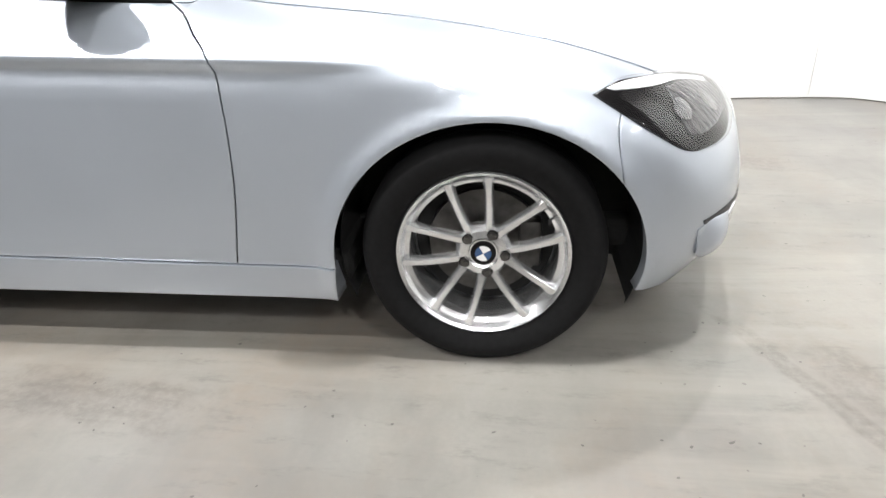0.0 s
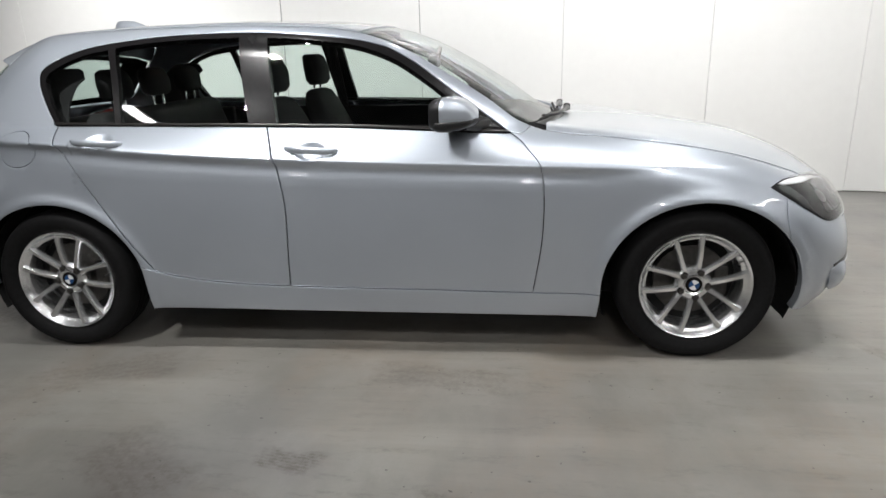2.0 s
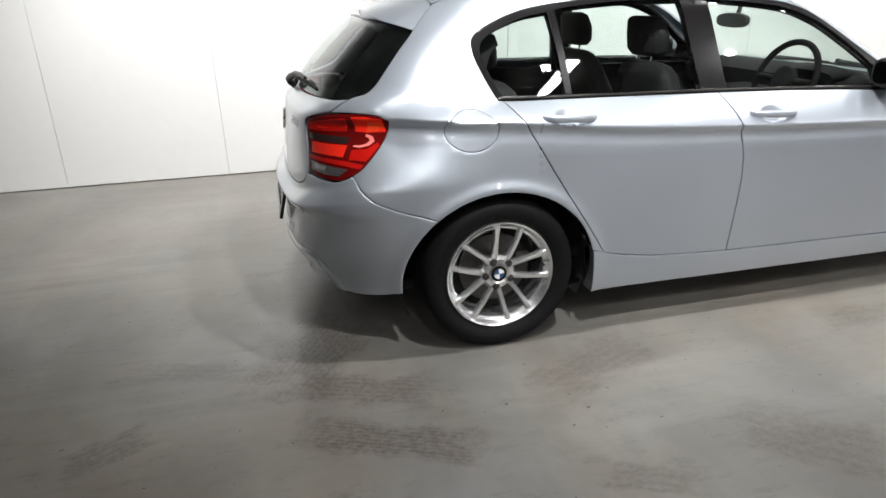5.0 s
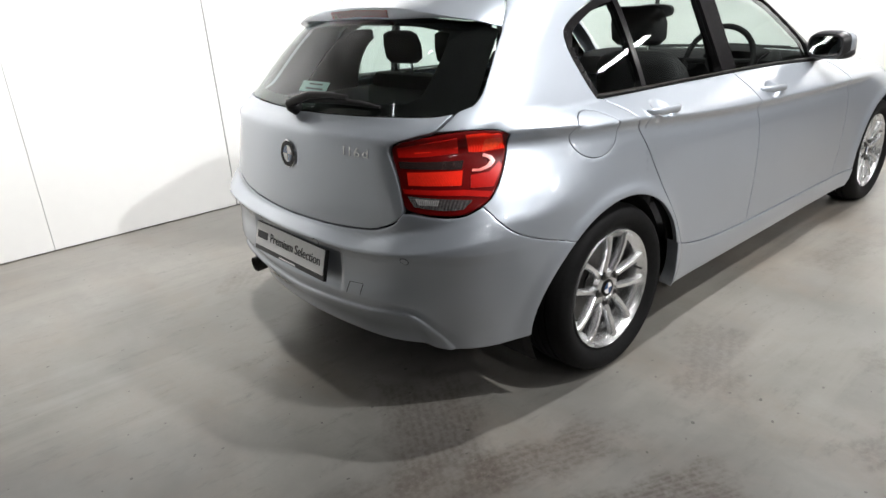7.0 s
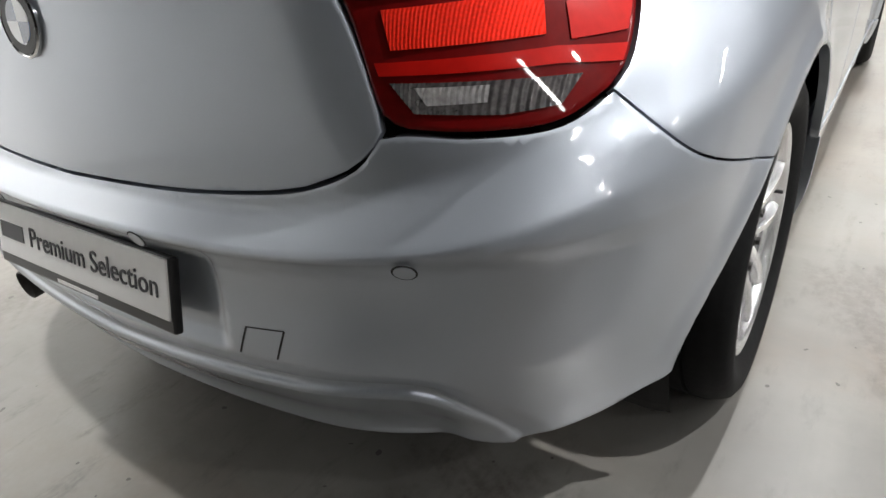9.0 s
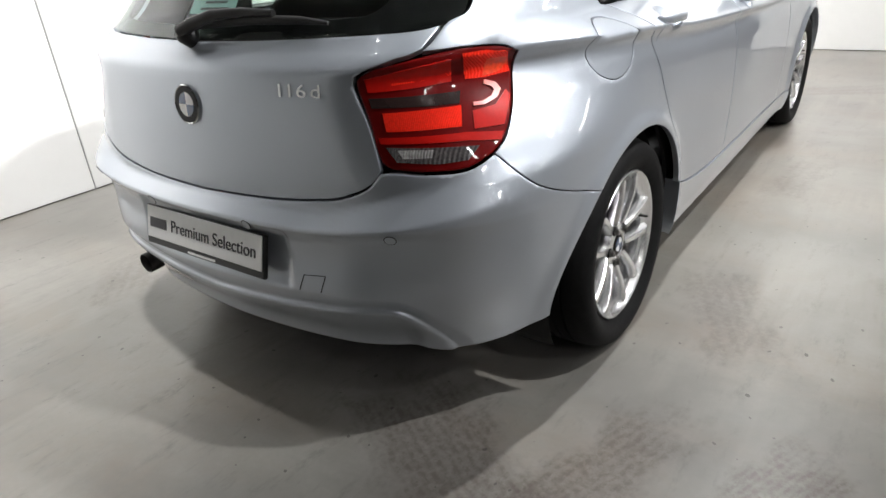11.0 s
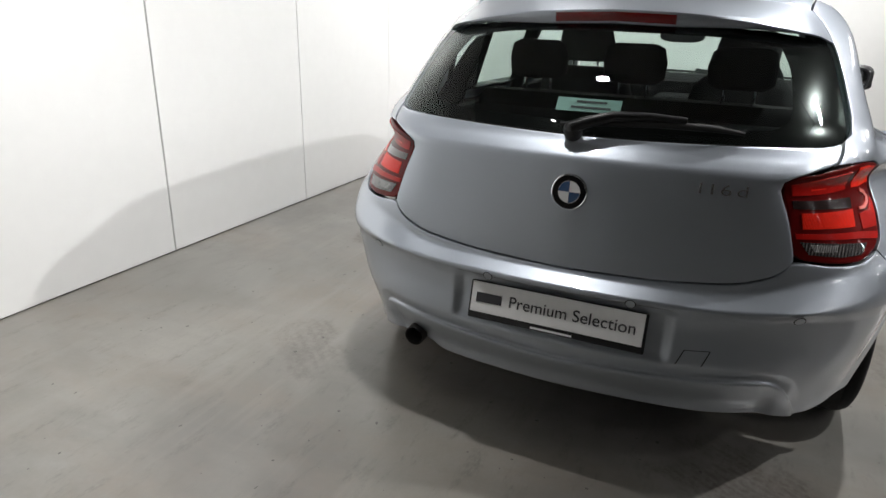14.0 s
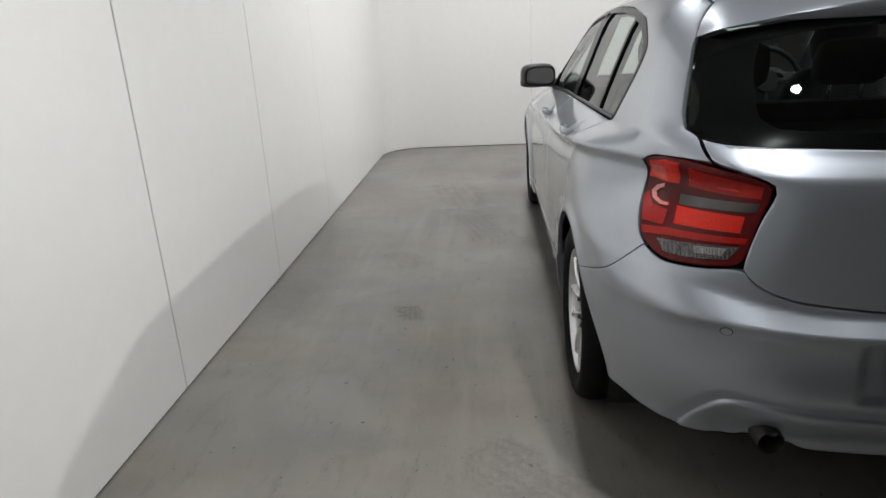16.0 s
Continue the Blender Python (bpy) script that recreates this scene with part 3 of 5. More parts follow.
def tail_rib(height, half, step=0.008):
    """A row of vertices round the tail at a height that depends on y."""
    ys = np.arange(-half, half, step)
    at = on_skin("rear", np.stack([ys, height(np.abs(ys))], -1))
    return np.array(round_tail([tuple(p) for p in at]))


# ---- the hall ----
def slab(name, low, high, mat, label, category, parent=None, bevel=0.0):
    size = [b - a for a, b in zip(low, high)]
    ob = part(name, box(size, [(a + b) / 2 for a, b in zip(low, high)], bevel), mat, parent)
    return tagged(ob, label, category, kind="structure")


WALL_Y, FRONT_X, REAR_X, HIGH = 2.338, 3.93, -5.22, 3.7
slab("floor", (-9.2, -17, -0.2), (13, 3, 0), CONCRETE, "grey sealed concrete floor with scuffs and dirt", "floor")
slab("ceiling", (-9.2, -17, HIGH), (13, 3, HIGH + 0.2), CEILING, "plain pale ceiling over the hall", "ceiling")
wall_left = slab("wall_left", (REAR_X - 0.3, WALL_Y + 0.012, 0), (FRONT_X + 0.3, WALL_Y + 0.2, HIGH), JOINT, "white panelled wall with thin grey joints", "wall")
wall_front = slab("wall_front", (FRONT_X + 0.012, -1.69, 0), (FRONT_X + 0.12, WALL_Y + 0.012, HIGH), JOINT, "white panelled end wall with a free edge", "wall")
wall_rear = slab("wall_rear", (REAR_X - 0.12, 0.62, 0), (REAR_X, WALL_Y + 0.2, HIGH), WALL_WHITE, "short white return wall at the corner", "wall")
slab("wall_hall_rear", (-9.2, -17, 0), (-9.0, 3, HIGH), DARK_HALL, "dark rear wall of the hall", "wall")
slab("wall_right", (-9.2, -17.2, 0), (13, -17, HIGH), HALL_GREY, "plain grey wall of the hall", "wall")
slab("wall_hall_end", (11.0, -17, 0), (11.2, 3, HIGH), DARK_HALL, "dark far wall of the hall", "wall")
slab("wall_hall_side", (FRONT_X + 0.12, WALL_Y + 0.05, 0), (11.0, WALL_Y + 0.25, HIGH), DARK_HALL, "dark side wall of the hall", "wall")


def sheet(low, high, parent):
    return part("wall_panel", box([b - a for a, b in zip(low, high)], [(a + b) / 2 for a, b in zip(low, high)], 0.002, segments=1), WALL_WHITE, parent)


PITCH, FIRST = 1.19, -3.73
for k in range(-1, 7):
    a, b = FIRST + PITCH * k, FIRST + PITCH * (k + 1)
    a, b = max(a, -4.423), min(b, 3.503)
    left, right = (0.0045 if abs(e + 1.35) < 0.1 else 0.003 if abs(e + 0.16) < 0.1 else 0.0014 for e in (a, b))
    sheet((a + left, WALL_Y, 0.006), (b - right, WALL_Y + 0.011, HIGH), wall_left)
for a, b in ((-1.69, -0.50), (-0.50, 0.69), (0.69, 1.911)):
    sheet((FRONT_X, a + 0.0012, 0.006), (FRONT_X + 0.011, b - 0.0012, HIGH), wall_front)


def bend(cx, cy, radius, start, end, parent):
    """A panel bent round a corner of the hall."""
    bm = bmesh.new()
    rows = []
    for k in range(25):
        a = radians(start + (end - start) * k / 24)
        rows.append([bm.verts.new((cx + r * math.cos(a), cy + r * math.sin(a), z)) for r, z in ((radius, 0.006), (radius, HIGH), (radius + 0.011, HIGH), (radius + 0.011, 0.006))])
    for p, q in zip(rows, rows[1:]):
        for n in range(4):
            bm.faces.new((p[n], q[n], q[(n + 1) % 4], p[(n + 1) % 4]))
    bm.faces.new(rows[0]), bm.faces.new(rows[-1])
    part("bent_wall_panel", bm, WALL_WHITE, parent, "white panel bent round the corner", smooth=40)


bend(-4.42, WALL_Y - 0.80, 0.80, 90, 180, wall_left)
bend(3.50, WALL_Y - 0.43, 0.43, 0, 90, wall_left)
part("edge_strip", box((0.14, 0.012, HIGH), (FRONT_X + 0.06, -1.697, HIGH / 2), 0.002), material("pale_edge", (0.75, 0.76, 0.77), 0.4, grain=0.05), wall_front)

# ---- the car ----
car = new("car")
tagged(car, "silver five-door hatchback parked on grey concrete", "car")


def arch(xw, start, end, grow=0.0):
    """Part of a wheel arch, by turns in degrees from ahead."""
    return [(xw + (ARCH_X + grow) * math.cos(radians(a)), ARCH_Z + (ARCH_H + grow) * math.sin(radians(a))) for a in np.linspace(start, end, max(int(abs(end - start) / 4), 2))]


def top_z(x, y):
    return float(on_skin("top", np.array([[x, y]]))[0][2])


DITCH = curve_of([-1.75, -1.4, -0.8, -0.2, 0.1, 0.4, 0.68], [0.50, 0.525, 0.545, 0.545, 0.56, 0.615, 0.690])
HOOD_EDGE = curve_of([0.68, 0.74, 0.82, 1.0, 1.3, 1.6, 1.766], [0.690, 0.712, 0.720, 0.722, 0.718, 0.698, 0.665])
SILL = curve_of([-0.97, -0.912, -0.80, -0.644, -0.324, 0.19, 0.69, 0.96], [0.385, 0.362, 0.336, 0.314, 0.297, 0.288, 0.279, 0.278])


def sill_run(a, b):
    return run([(x, float(SILL(x))) for x in np.linspace(a, b, 16)])


gap_doors = run([(-0.325, 0.297), (-0.320, 0.43), (-0.312, 0.60), (-0.320, 0.72), (-0.352, 0.86), (-0.395, 0.957)])
gap_fender = run([(0.692, 0.279), (0.724, 0.49), (0.730, 0.676), (0.714, 0.80), (0.672, 0.855), (0.640, 0.890), (0.600, 0.917)])
gap_rear = run([(-0.912, 0.362), (-1.00, 0.495), (-1.135, 0.70), (-1.262, 0.905), (-1.312, 0.973)])
a_post = run([(0.600, 0.917), (0.645, 0.915), (0.68, top_z(0.68, 0.690))])
ditch = run([(x, top_z(x, float(DITCH(x)))) for x in np.linspace(0.68, -1.52, 40)])
hood_line = run([(x, top_z(x, float(HOOD_EDGE(x)))) for x in np.linspace(0.68, 1.74, 28)])
window_line = [(-1.328, 0.974), (-1.375, 1.06), (-1.408, 1.15), (-1.385, 1.21), (-1.22, 1.278), (-1.0, 1.31), (-0.79, 1.325), (-0.5, 1.329), (-0.28, 1.315), (-0.05, 1.291), (0.05, 1.268), (0.11, 1.248), (0.214, 1.190), (0.326, 1.110), (0.436, 1.034), (0.542, 0.957), (0.600, 0.917)]
windows_top = run(window_line)
window_sill_line = [(0.600, 0.917), (0.33, 0.931), (0.108, 0.942), (-0.1, 0.950), (-0.395, 0.957)]
windows_low = run(window_sill_line + [(-0.9, 0.966), (-1.328, 0.974)])

# one body side: rear wing, C-post, roof rail and A-post
glass_low = [(0.0, 0.976), (0.25, 0.980), (0.45, 0.985), (0.585, 0.989)]
glass_side = [(0.585, 0.989), (0.630, 0.996), (0.649, 1.013), (0.647, 1.04), (0.636, 1.08), (0.623, 1.12), (0.609, 1.16), (0.600, 1.185), (0.591, 1.207), (0.580, 1.225)]
glass_top = [(0.580, 1.225), (0.52, 1.246), (0.45, 1.258), (0.25, 1.275), (0.0, 1.28)]


def flipped(points):
    return [(-a, b) for a, b in points[::-1]]


gate_side = [(0.629, 0.994), (0.6205, 0.953), (0.575, 0.938), (0.520, 0.915), (0.505, 0.893), (0.535, 0.82), (0.560, 0.740), (0.562, 0.712), (0.528, 0.678), (0.465, 0.652)]
lamp_points = [(-1.745, 0.742, 0.922), (-1.785, 0.725, 0.942), (-1.86, 0.67, 0.950), (-1.93, 0.585, 0.940), (-1.985, 0.53, 0.922)]
lamp_in = [(-1.985, 0.53, 0.922), (-2.01, 0.508, 0.908), (-2.025, 0.512, 0.888), (-2.03, 0.538, 0.82), (-2.038, 0.565, 0.737), (-2.025, 0.59, 0.718)]
lamp_bottom = [(-2.025, 0.59, 0.718), (-2.0, 0.655, 0.712), (-1.95, 0.73, 0.714), (-1.90, 0.772, 0.737)]
lamp_out = [(-1.90, 0.772, 0.737), (-1.86, 0.78, 0.765), (-1.79, 0.762, 0.838), (-1.745, 0.742, 0.922)]


def wrapped(points, sign=1, rev=False):
    pts = [(x, y * sign, z) for x, y, z in points]
    return run(round_tail(pts[::-1] if rev else pts), 0.016)


def nosed(points, sign=1, rev=False):
    pts = [(x, y * sign, z) for x, y, z in points]
    return run(round_nose(pts[::-1] if rev else pts), 0.016)


def side_view(kind, points):
    """The side view (x, z) of places given on the tail."""
    return [(q[0], q[2]) for q in on_skin(kind, np.array(points, float))]


gate_shoulder = side_view("rear", [(a + 0.002, b) for a, b in glass_side[:0:-1]] + [(0.622, 0.950)])
tail_edge = loop(run([(-1.52, top_z(-1.52, float(DITCH(-1.52)))), gate_shoulder[0]]), run(gate_shoulder))
lamp_top = side_view("tail", wrapped(lamp_points[:3], 1, True))
lamp_front = side_view("tail", wrapped(lamp_out, 1, True))
lamp_side = [gate_shoulder[-1]] + lamp_top + lamp_front[1:]
bump_top = [(-1.597, -on_side(-1.597, 0.572).y, 0.572), (-1.716, -on_side(-1.716, 0.608).y, 0.608), (-1.81, 0.80, 0.658), (-1.90, 0.772, 0.737)]
bumper_side = side_view("tail", wrapped(bump_top, 1, True))
rear_arch_angle = math.degrees(math.atan2((bumper_side[-1][1] - ARCH_Z) / ARCH_H, (bumper_side[-1][0] + AXLE) / ARCH_X))
wing = loop(
    a_post[::1], ditch, tail_edge, lamp_side, bumper_side[:-1], run(arch(-AXLE, rear_arch_angle, 13.5)),
    run([arch(-AXLE, 13.5, 13)[0], (-0.967, 0.384)]), sill_run(-0.967, -0.912), gap_rear, run([(-1.312, 0.973), (-1.328, 0.974)]), windows_top,
)
EDGE_Y = curve_of([0.95] + [b for _, b in glass_side[1:]] + [1.30], [0.620] + [a + 0.001 for a, _ in glass_side[1:]] + [0.512])


def keep_outside_glass(p):
    """Draws what would lie past the tailgate's edge back to that edge."""
    z = p[:, 2]
    edge = EDGE_Y(z)
    past = (p[:, 0] < -1.5) & (np.abs(p[:, 1]) < edge) & (z > 0.95) & (z < 1.230)
    back = on_skin("rear", np.stack([-edge, z], -1))
    return np.where(past[:, None], back, p)


flap = np.array([(-1.458 + 0.096 * math.cos(a), 0.885 + 0.072 * math.sin(a)) for a in np.linspace(0, 2 * math.pi, 64, endpoint=False)])
panel("rear_wing", "side", wing, PAINT, car, holes=[flap], label="silver rear wing running up into the roof pillar", gap=0.0014, grid=0.015, roll=0.2, snap=keep_outside_glass, ribs=SIDE_RIBS)
panel("rear_wing", "side", wing, PAINT, car, mirror="other", label="silver rear wing running up into the roof pillar", gap=0.0014, grid=0.015, roll=0.2, snap=keep_outside_glass, ribs=SIDE_RIBS)
panel("fuel_flap", "side", flap, PAINT, car, label="round silver fuel flap", gap=0.001, roll=0.2)


def handle_dish(cx, cz):
    """A bowl behind a door handle."""
    def dent(p):
        far = np.sqrt(((p[:, 0] - cx) / 0.064) ** 2 + ((p[:, 2] - cz) / 0.036) ** 2)
        return -0.015 * ease(far, 1.0, 0.5)
    return dent


front_doors = panel(
    "front_door", "side", loop(gap_fender, run(window_sill_line), gap_doors[::-1], sill_run(-0.325, 0.692)), PAINT, car, gap=0.0027,
    mirror=True, label="closed silver front door", dent=handle_dish(-0.19, 0.866), grid=0.013, ribs=SIDE_RIBS, rings_at=[(-0.19, 0.866, 0.064, 0.036)],
)
rear_doors = panel(
    "rear_door", "side", loop(gap_doors, run([(-0.395, 0.957), (-0.9, 0.966), (-1.312, 0.973)]), gap_rear[::-1], sill_run(-0.912, -0.325)), PAINT, car, gap=0.0027,
    mirror=True, label="closed silver rear door", dent=handle_dish(-1.085, 0.908), grid=0.013, ribs=SIDE_RIBS, rings_at=[(-1.085, 0.908, 0.064, 0.036)],
)
front_top = arch(AXLE, 36, 35)[0]
bumper_up = [(front_top[0], -on_side(*front_top).y, front_top[1]), (1.645, -on_side(1.645, 0.58).y, 0.58), (1.635, 0.84, 0.65), (1.66, 0.80, 0.70), (1.74, 0.71, 0.715)]
wing_front = side_view("nose", nosed(bumper_up))
fenders = panel(
    "front_wing", "side",
    loop(gap_fender[::-1], sill_run(0.692, 0.96), run(arch(AXLE, 183.5, 36)), [front_top] + wing_front[1:-1] + [(1.74, hood_line[-1][1])], hood_line[::-1], a_post[::-1]),
    PAINT, car, mirror=True, label="silver front wing over the wheel", gap=0.0012, ribs=SIDE_RIBS,
)
sill_low = run([(-0.967, 0.384), (-0.96, 0.30), (-0.955, 0.186)])
panel(
    "sill", "side", loop(sill_run(0.96, -0.967), sill_low, run([(-0.955, 0.186), (0.0, 0.178), (0.952, 0.172)]), run([(0.952, 0.172), (0.96, 0.278)])), PAINT, car,
    mirror=True, label="silver sill below the doors", lift=0.004, depth=0.05,
)
# the black band round the side windows, and its panes
panes = {
    "front_side_window": [[(-0.352, 0.968), (-0.38, 1.13), (-0.404, 1.302)], [(-0.404, 1.302), (-0.28, 1.294), (-0.05, 1.266), (0.10, 1.218), (0.20, 1.162), (0.31, 1.082), (0.385, 1.02)], [(0.385, 1.02), (0.40, 0.950)], [(0.40, 0.950), (0.1, 0.957), (-0.352, 0.968)]],
    "rear_side_window": [[(-0.475, 0.970), (-0.505, 1.13), (-0.53, 1.306)], [(-0.53, 1.306), (-0.79, 1.303), (-1.0, 1.288), (-1.068, 1.277)], [(-1.068, 1.277), (-1.045, 1.13), (-1.028, 0.979)], [(-1.028, 0.979), (-0.475, 0.970)]],
    "quarter_window": [[(-1.060, 0.981), (-1.078, 1.13), (-1.103, 1.271)], [(-1.103, 1.271), (-1.215, 1.251), (-1.345, 1.197), (-1.378, 1.15), (-1.352, 1.07), (-1.308, 0.987)], [(-1.308, 0.987), (-1.060, 0.981)]],
}
holes = [loop(*[run(r) for r in rows]) for rows in panes.values()]
bands = panel("window_surround", "side", loop(windows_top, windows_low), GLOSS_BLACK, car, mirror=True, holes=holes, label="glossy black window surround", lift=0.001, depth=0.03, roll=0.0)
for (name, _), hole in zip(panes.items(), holes):
    for ob in panel(name, "side", hole, PANE, car, mirror=True, gap=-0.004, lift=-0.007, depth=0.001, label="green-tinted side window", grid=0.05, roll=0.0):
        ob.visible_shadow = False
# thin silver line round the windows is body colour; a rubber wiper strip lies along the belt
panel("belt_strip", "side", loop(windows_low, run([(-1.328, 0.974), (-1.325, 0.985)]), run([(-1.325, 0.985), (-0.9, 0.976), (-0.395, 0.967), (-0.1, 0.960), (0.108, 0.952), (0.33, 0.941), (0.585, 0.925)])), SATIN_TRIM, car, mirror=True, lift=0.006, depth=0.01, gap=0.0)

# ---- bonnet, windscreen, roof ----
def both(points):
    """A half outline and its mirror image, from the middle round and back to the middle."""
    return [(x, y) for x, y in points] + [(x, -y) for x, y in points[::-1] if abs(y) > 1e-6]


def screen_base(y, off=0.0):
    return 0.815 + off - 0.30 * y * y


hood_side = [(x, float(HOOD_EDGE(x))) for x in np.linspace(0.74, 1.766, 30)]
hood_nose = [(1.766, 0.665), (1.84, 0.585), (1.91, 0.49), (1.98, 0.30), (2.01, 0.0)]
hood_rear = [(screen_base(y, 0.045), y) for y in np.linspace(0, 0.62, 12)] + [hood_side[0]]
panel("bonnet", "top", loop(run(hood_side), run(hood_nose), run([(x, -y) for x, y in hood_nose[::-1]]), run([(x, -y) for x, y in hood_side[::-1]]), run([(x, -y) for x, y in hood_rear[::-1]]), run(hood_rear)), PAINT, car, label="silver bonnet", grid=0.03)
screen_side = [(x, float(DITCH(x)) - 0.012) for x in np.linspace(0.665, -0.03, 14)]
screen_top = [(-0.03, screen_side[-1][1]), (-0.005, 0.40), (0.02, 0.2), (0.025, 0.0)]
screen_low = [(screen_base(y), y) for y in np.linspace(0, 0.62, 12)] + [screen_side[0]]
for ob in panel("windscreen", "top", loop(run(screen_low), run(screen_side), run(screen_top), run([(x, -y) for x, y in screen_top[::-1]]), run([(x, -y) for x, y in screen_side[::-1]]), run([(x, -y) for x, y in screen_low[::-1]])), PANE, car, lift=-0.006, depth=0.004, label="green-tinted windscreen", grid=0.05, roll=0.0):
    ob.visible_shadow = False
cowl = [(screen_base(y, 0.002), y) for y in np.linspace(0, 0.62, 12)]
cowl_out = [(screen_base(y, 0.043), y) for y in np.linspace(0, 0.62, 12)]
panel("scuttle", "top", loop(run(cowl), run([cowl[-1], cowl_out[-1]]), run(cowl_out[::-1]), run([(x, -y) for x, y in cowl_out]), run([(cowl_out[-1][0], -0.62), (cowl[-1][0], -0.62)]), run([(x, -y) for x, y in cowl[::-1]])), BLACK_TRIM, car, lift=-0.012, depth=0.02, gap=0.0)
roof_side = [(x, float(DITCH(x)) - 0.001) for x in np.linspace(-0.03, -1.52, 30)]
roof_rear = [(-1.52, roof_side[-1][1]), (-1.55, 0.25), (-1.555, 0.0)]
panel("roof", "top", loop(run([(0.023, 0.0), (0.018, 0.2), (-0.007, 0.40), (-0.03, roof_side[0][1])]), run(roof_side), run(roof_rear), run([(x, -y) for x, y in roof_rear[::-1]]), run([(x, -y) for x, y in roof_side[::-1]]), run([(-0.03, -roof_side[0][1]), (-0.007, -0.40), (0.018, -0.2), (0.023, 0.0)])), PAINT, car, label="silver roof", grid=0.04, depth=0.02)
panel("headlining", "top", loop(run([(-0.04, -0.5), (-0.04, 0.5)]), run([(-0.04, 0.5), (-1.5, 0.46)]), run([(-1.5, 0.46), (-1.5, -0.46)]), run([(-1.5, -0.46), (-0.04, -0.5)])), HEADLINER, car, lift=-0.035, depth=0.004, grid=0.08)


corner = on_rear(0.582, 1.225)
LIP_X = curve_of([0, 0.2, 0.38, 0.47, 0.54, 0.582], [-1.742, -1.738, -1.722, -1.700, -1.665, corner.x])
LIP_Z = curve_of([0, 0.2, 0.38, 0.47, 0.54, 0.582], [1.300, 1.293, 1.274, 1.257, 1.243, 1.225])


BULGE = {}


def flank_bulge(v):
    """How far the flank stands out from the straight line along the lip's end."""
    if v not in BULGE:
        x0, z0 = -1.522, top_z(-1.522, 0.512)
        straight = 0.512 + (0.582 - 0.512) * v
        BULGE[v] = max(-on_side(x0 + (corner.x - x0) * v, z0 + (corner.z - z0) * v).y - straight, 0.0)
    return BULGE[v]


def lip_point(u, v):
    """A place on the lip: u from flank to flank, v from the roof's seam to the hind edge."""
    w, s = abs(u), (1 if u >= 0 else -1)
    x0, y0 = -1.556 + 0.034 * w * w, 0.512 * w
    start = Vector((x0, y0, top_z(x0, y0)))
    y1 = 0.582 * w
    end = Vector((float(LIP_X(y1)), y1, float(LIP_Z(y1))))
    p = start.lerp(end, v) + Vector((0, 0, 0.006 * v * (1 - v) * 4 * (1 - w**4)))
    p.y += flank_bulge(round(v, 4)) * w**6
    return p.x, p.y * s, p.z


def spoiler():
    """The lip that carries the roof past the rear window, and comes back to the glass underneath."""
    bm = bmesh.new()
    rows = []
    for u in np.linspace(-1, 1, 61):
        line = [lip_point(u, v) for v in np.linspace(0, 1, 9)]
        x, y, z = line[-1]
        thick = 0.034 * (1 - float(ease(abs(u), 0.26, 0.95))) + 0.004
        line += [(x - 0.003, y, z - thick * 0.16), (x - 0.002, y, z - thick * 0.6), (x + 0.004, y, z - thick)]
        glass_x = float(on_rear(y, z - thick).x)
        line += [((x + glass_x) / 2 + 0.006, y, z - thick - 0.002), (max(glass_x, x + 0.004) + 0.02, y, z - thick - 0.002)]
        x0, y0, z0 = line[0]
        line.append((x0, y0, z0 - 0.02))
        rows.append([bm.verts.new(q) for q in line])
    n = len(rows[0])
    for p, q in zip(rows, rows[1:]):
        for k in range(n):
            bm.faces.new((p[k], p[(k + 1) % n], q[(k + 1) % n], q[k]))
    bm.faces.new(rows[0]), bm.faces.new(rows[-1])
    return bm


lip = part("roof_spoiler", spoiler(), PAINT, car, "silver roof spoiler", smooth=35)
bm = bmesh.new()
ring = []
for u in np.linspace(-0.30, 0.30, 21):
    x, y, z = lip_point(u, 1.0)
    ring.append([bm.verts.new((x - 0.006, y, z - 0.007)), bm.verts.new((x - 0.0055, y, z - 0.018)), bm.verts.new((x + 0.001, y, z - 0.033)), bm.verts.new((x + 0.02, y, z - 0.014))])
for a, b in zip(ring, ring[1:]):
    for k in range(4):
        bm.faces.new((a[k], b[k], b[(k + 1) % 4], a[(k + 1) % 4]))
bm.faces.new(ring[0]), bm.faces.new(ring[-1])
part("brake_light", bm, RED_LAMP, lip, "dark red high brake light", smooth=40)
part("roof_aerial", soft_block([((-1.34, 0, 1.345), 0.11, 0.034), ((-1.345, 0, 1.381), 0.096, 0.025), ((-1.36, 0, 1.405), 0.07, 0.016), ((-1.375, 0, 1.419), 0.046, 0.008), ((-1.38, 0, 1.423), 0.028, 0.003)], 24, 2.4), PAINT, car, "silver shark-fin aerial", smooth=50)

# ---- tailgate ----
rear_glass = loop(run(glass_low), run(glass_side), run(glass_top), run(flipped(glass_top)), run(flipped(glass_side)), run(flipped(glass_low)))
inner = loop(*[run(r) for r in ([(0.0, 1.016), (0.3, 1.021), (0.47, 1.028)], [(0.47, 1.028), (0.50, 1.046), (0.502, 1.08), (0.485, 1.16), (0.455, 1.215)], [(0.455, 1.215), (0.3, 1.237), (0.0, 1.245)], [(0.0, 1.245), (-0.3, 1.237), (-0.455, 1.215)], [(-0.455, 1.215), (-0.485, 1.16), (-0.502, 1.08), (-0.50, 1.046), (-0.47, 1.028)], [(-0.47, 1.028), (-0.3, 1.021), (0.0, 1.016)])])
gate_low = [(0.465, 0.652), (0.40, 0.641), (0.25, 0.629), (0.0, 0.622)]
gate_top = [(0.0, 0.974), (0.25, 0.978), (0.45, 0.983), (0.585, 0.987), (0.629, 0.994)]
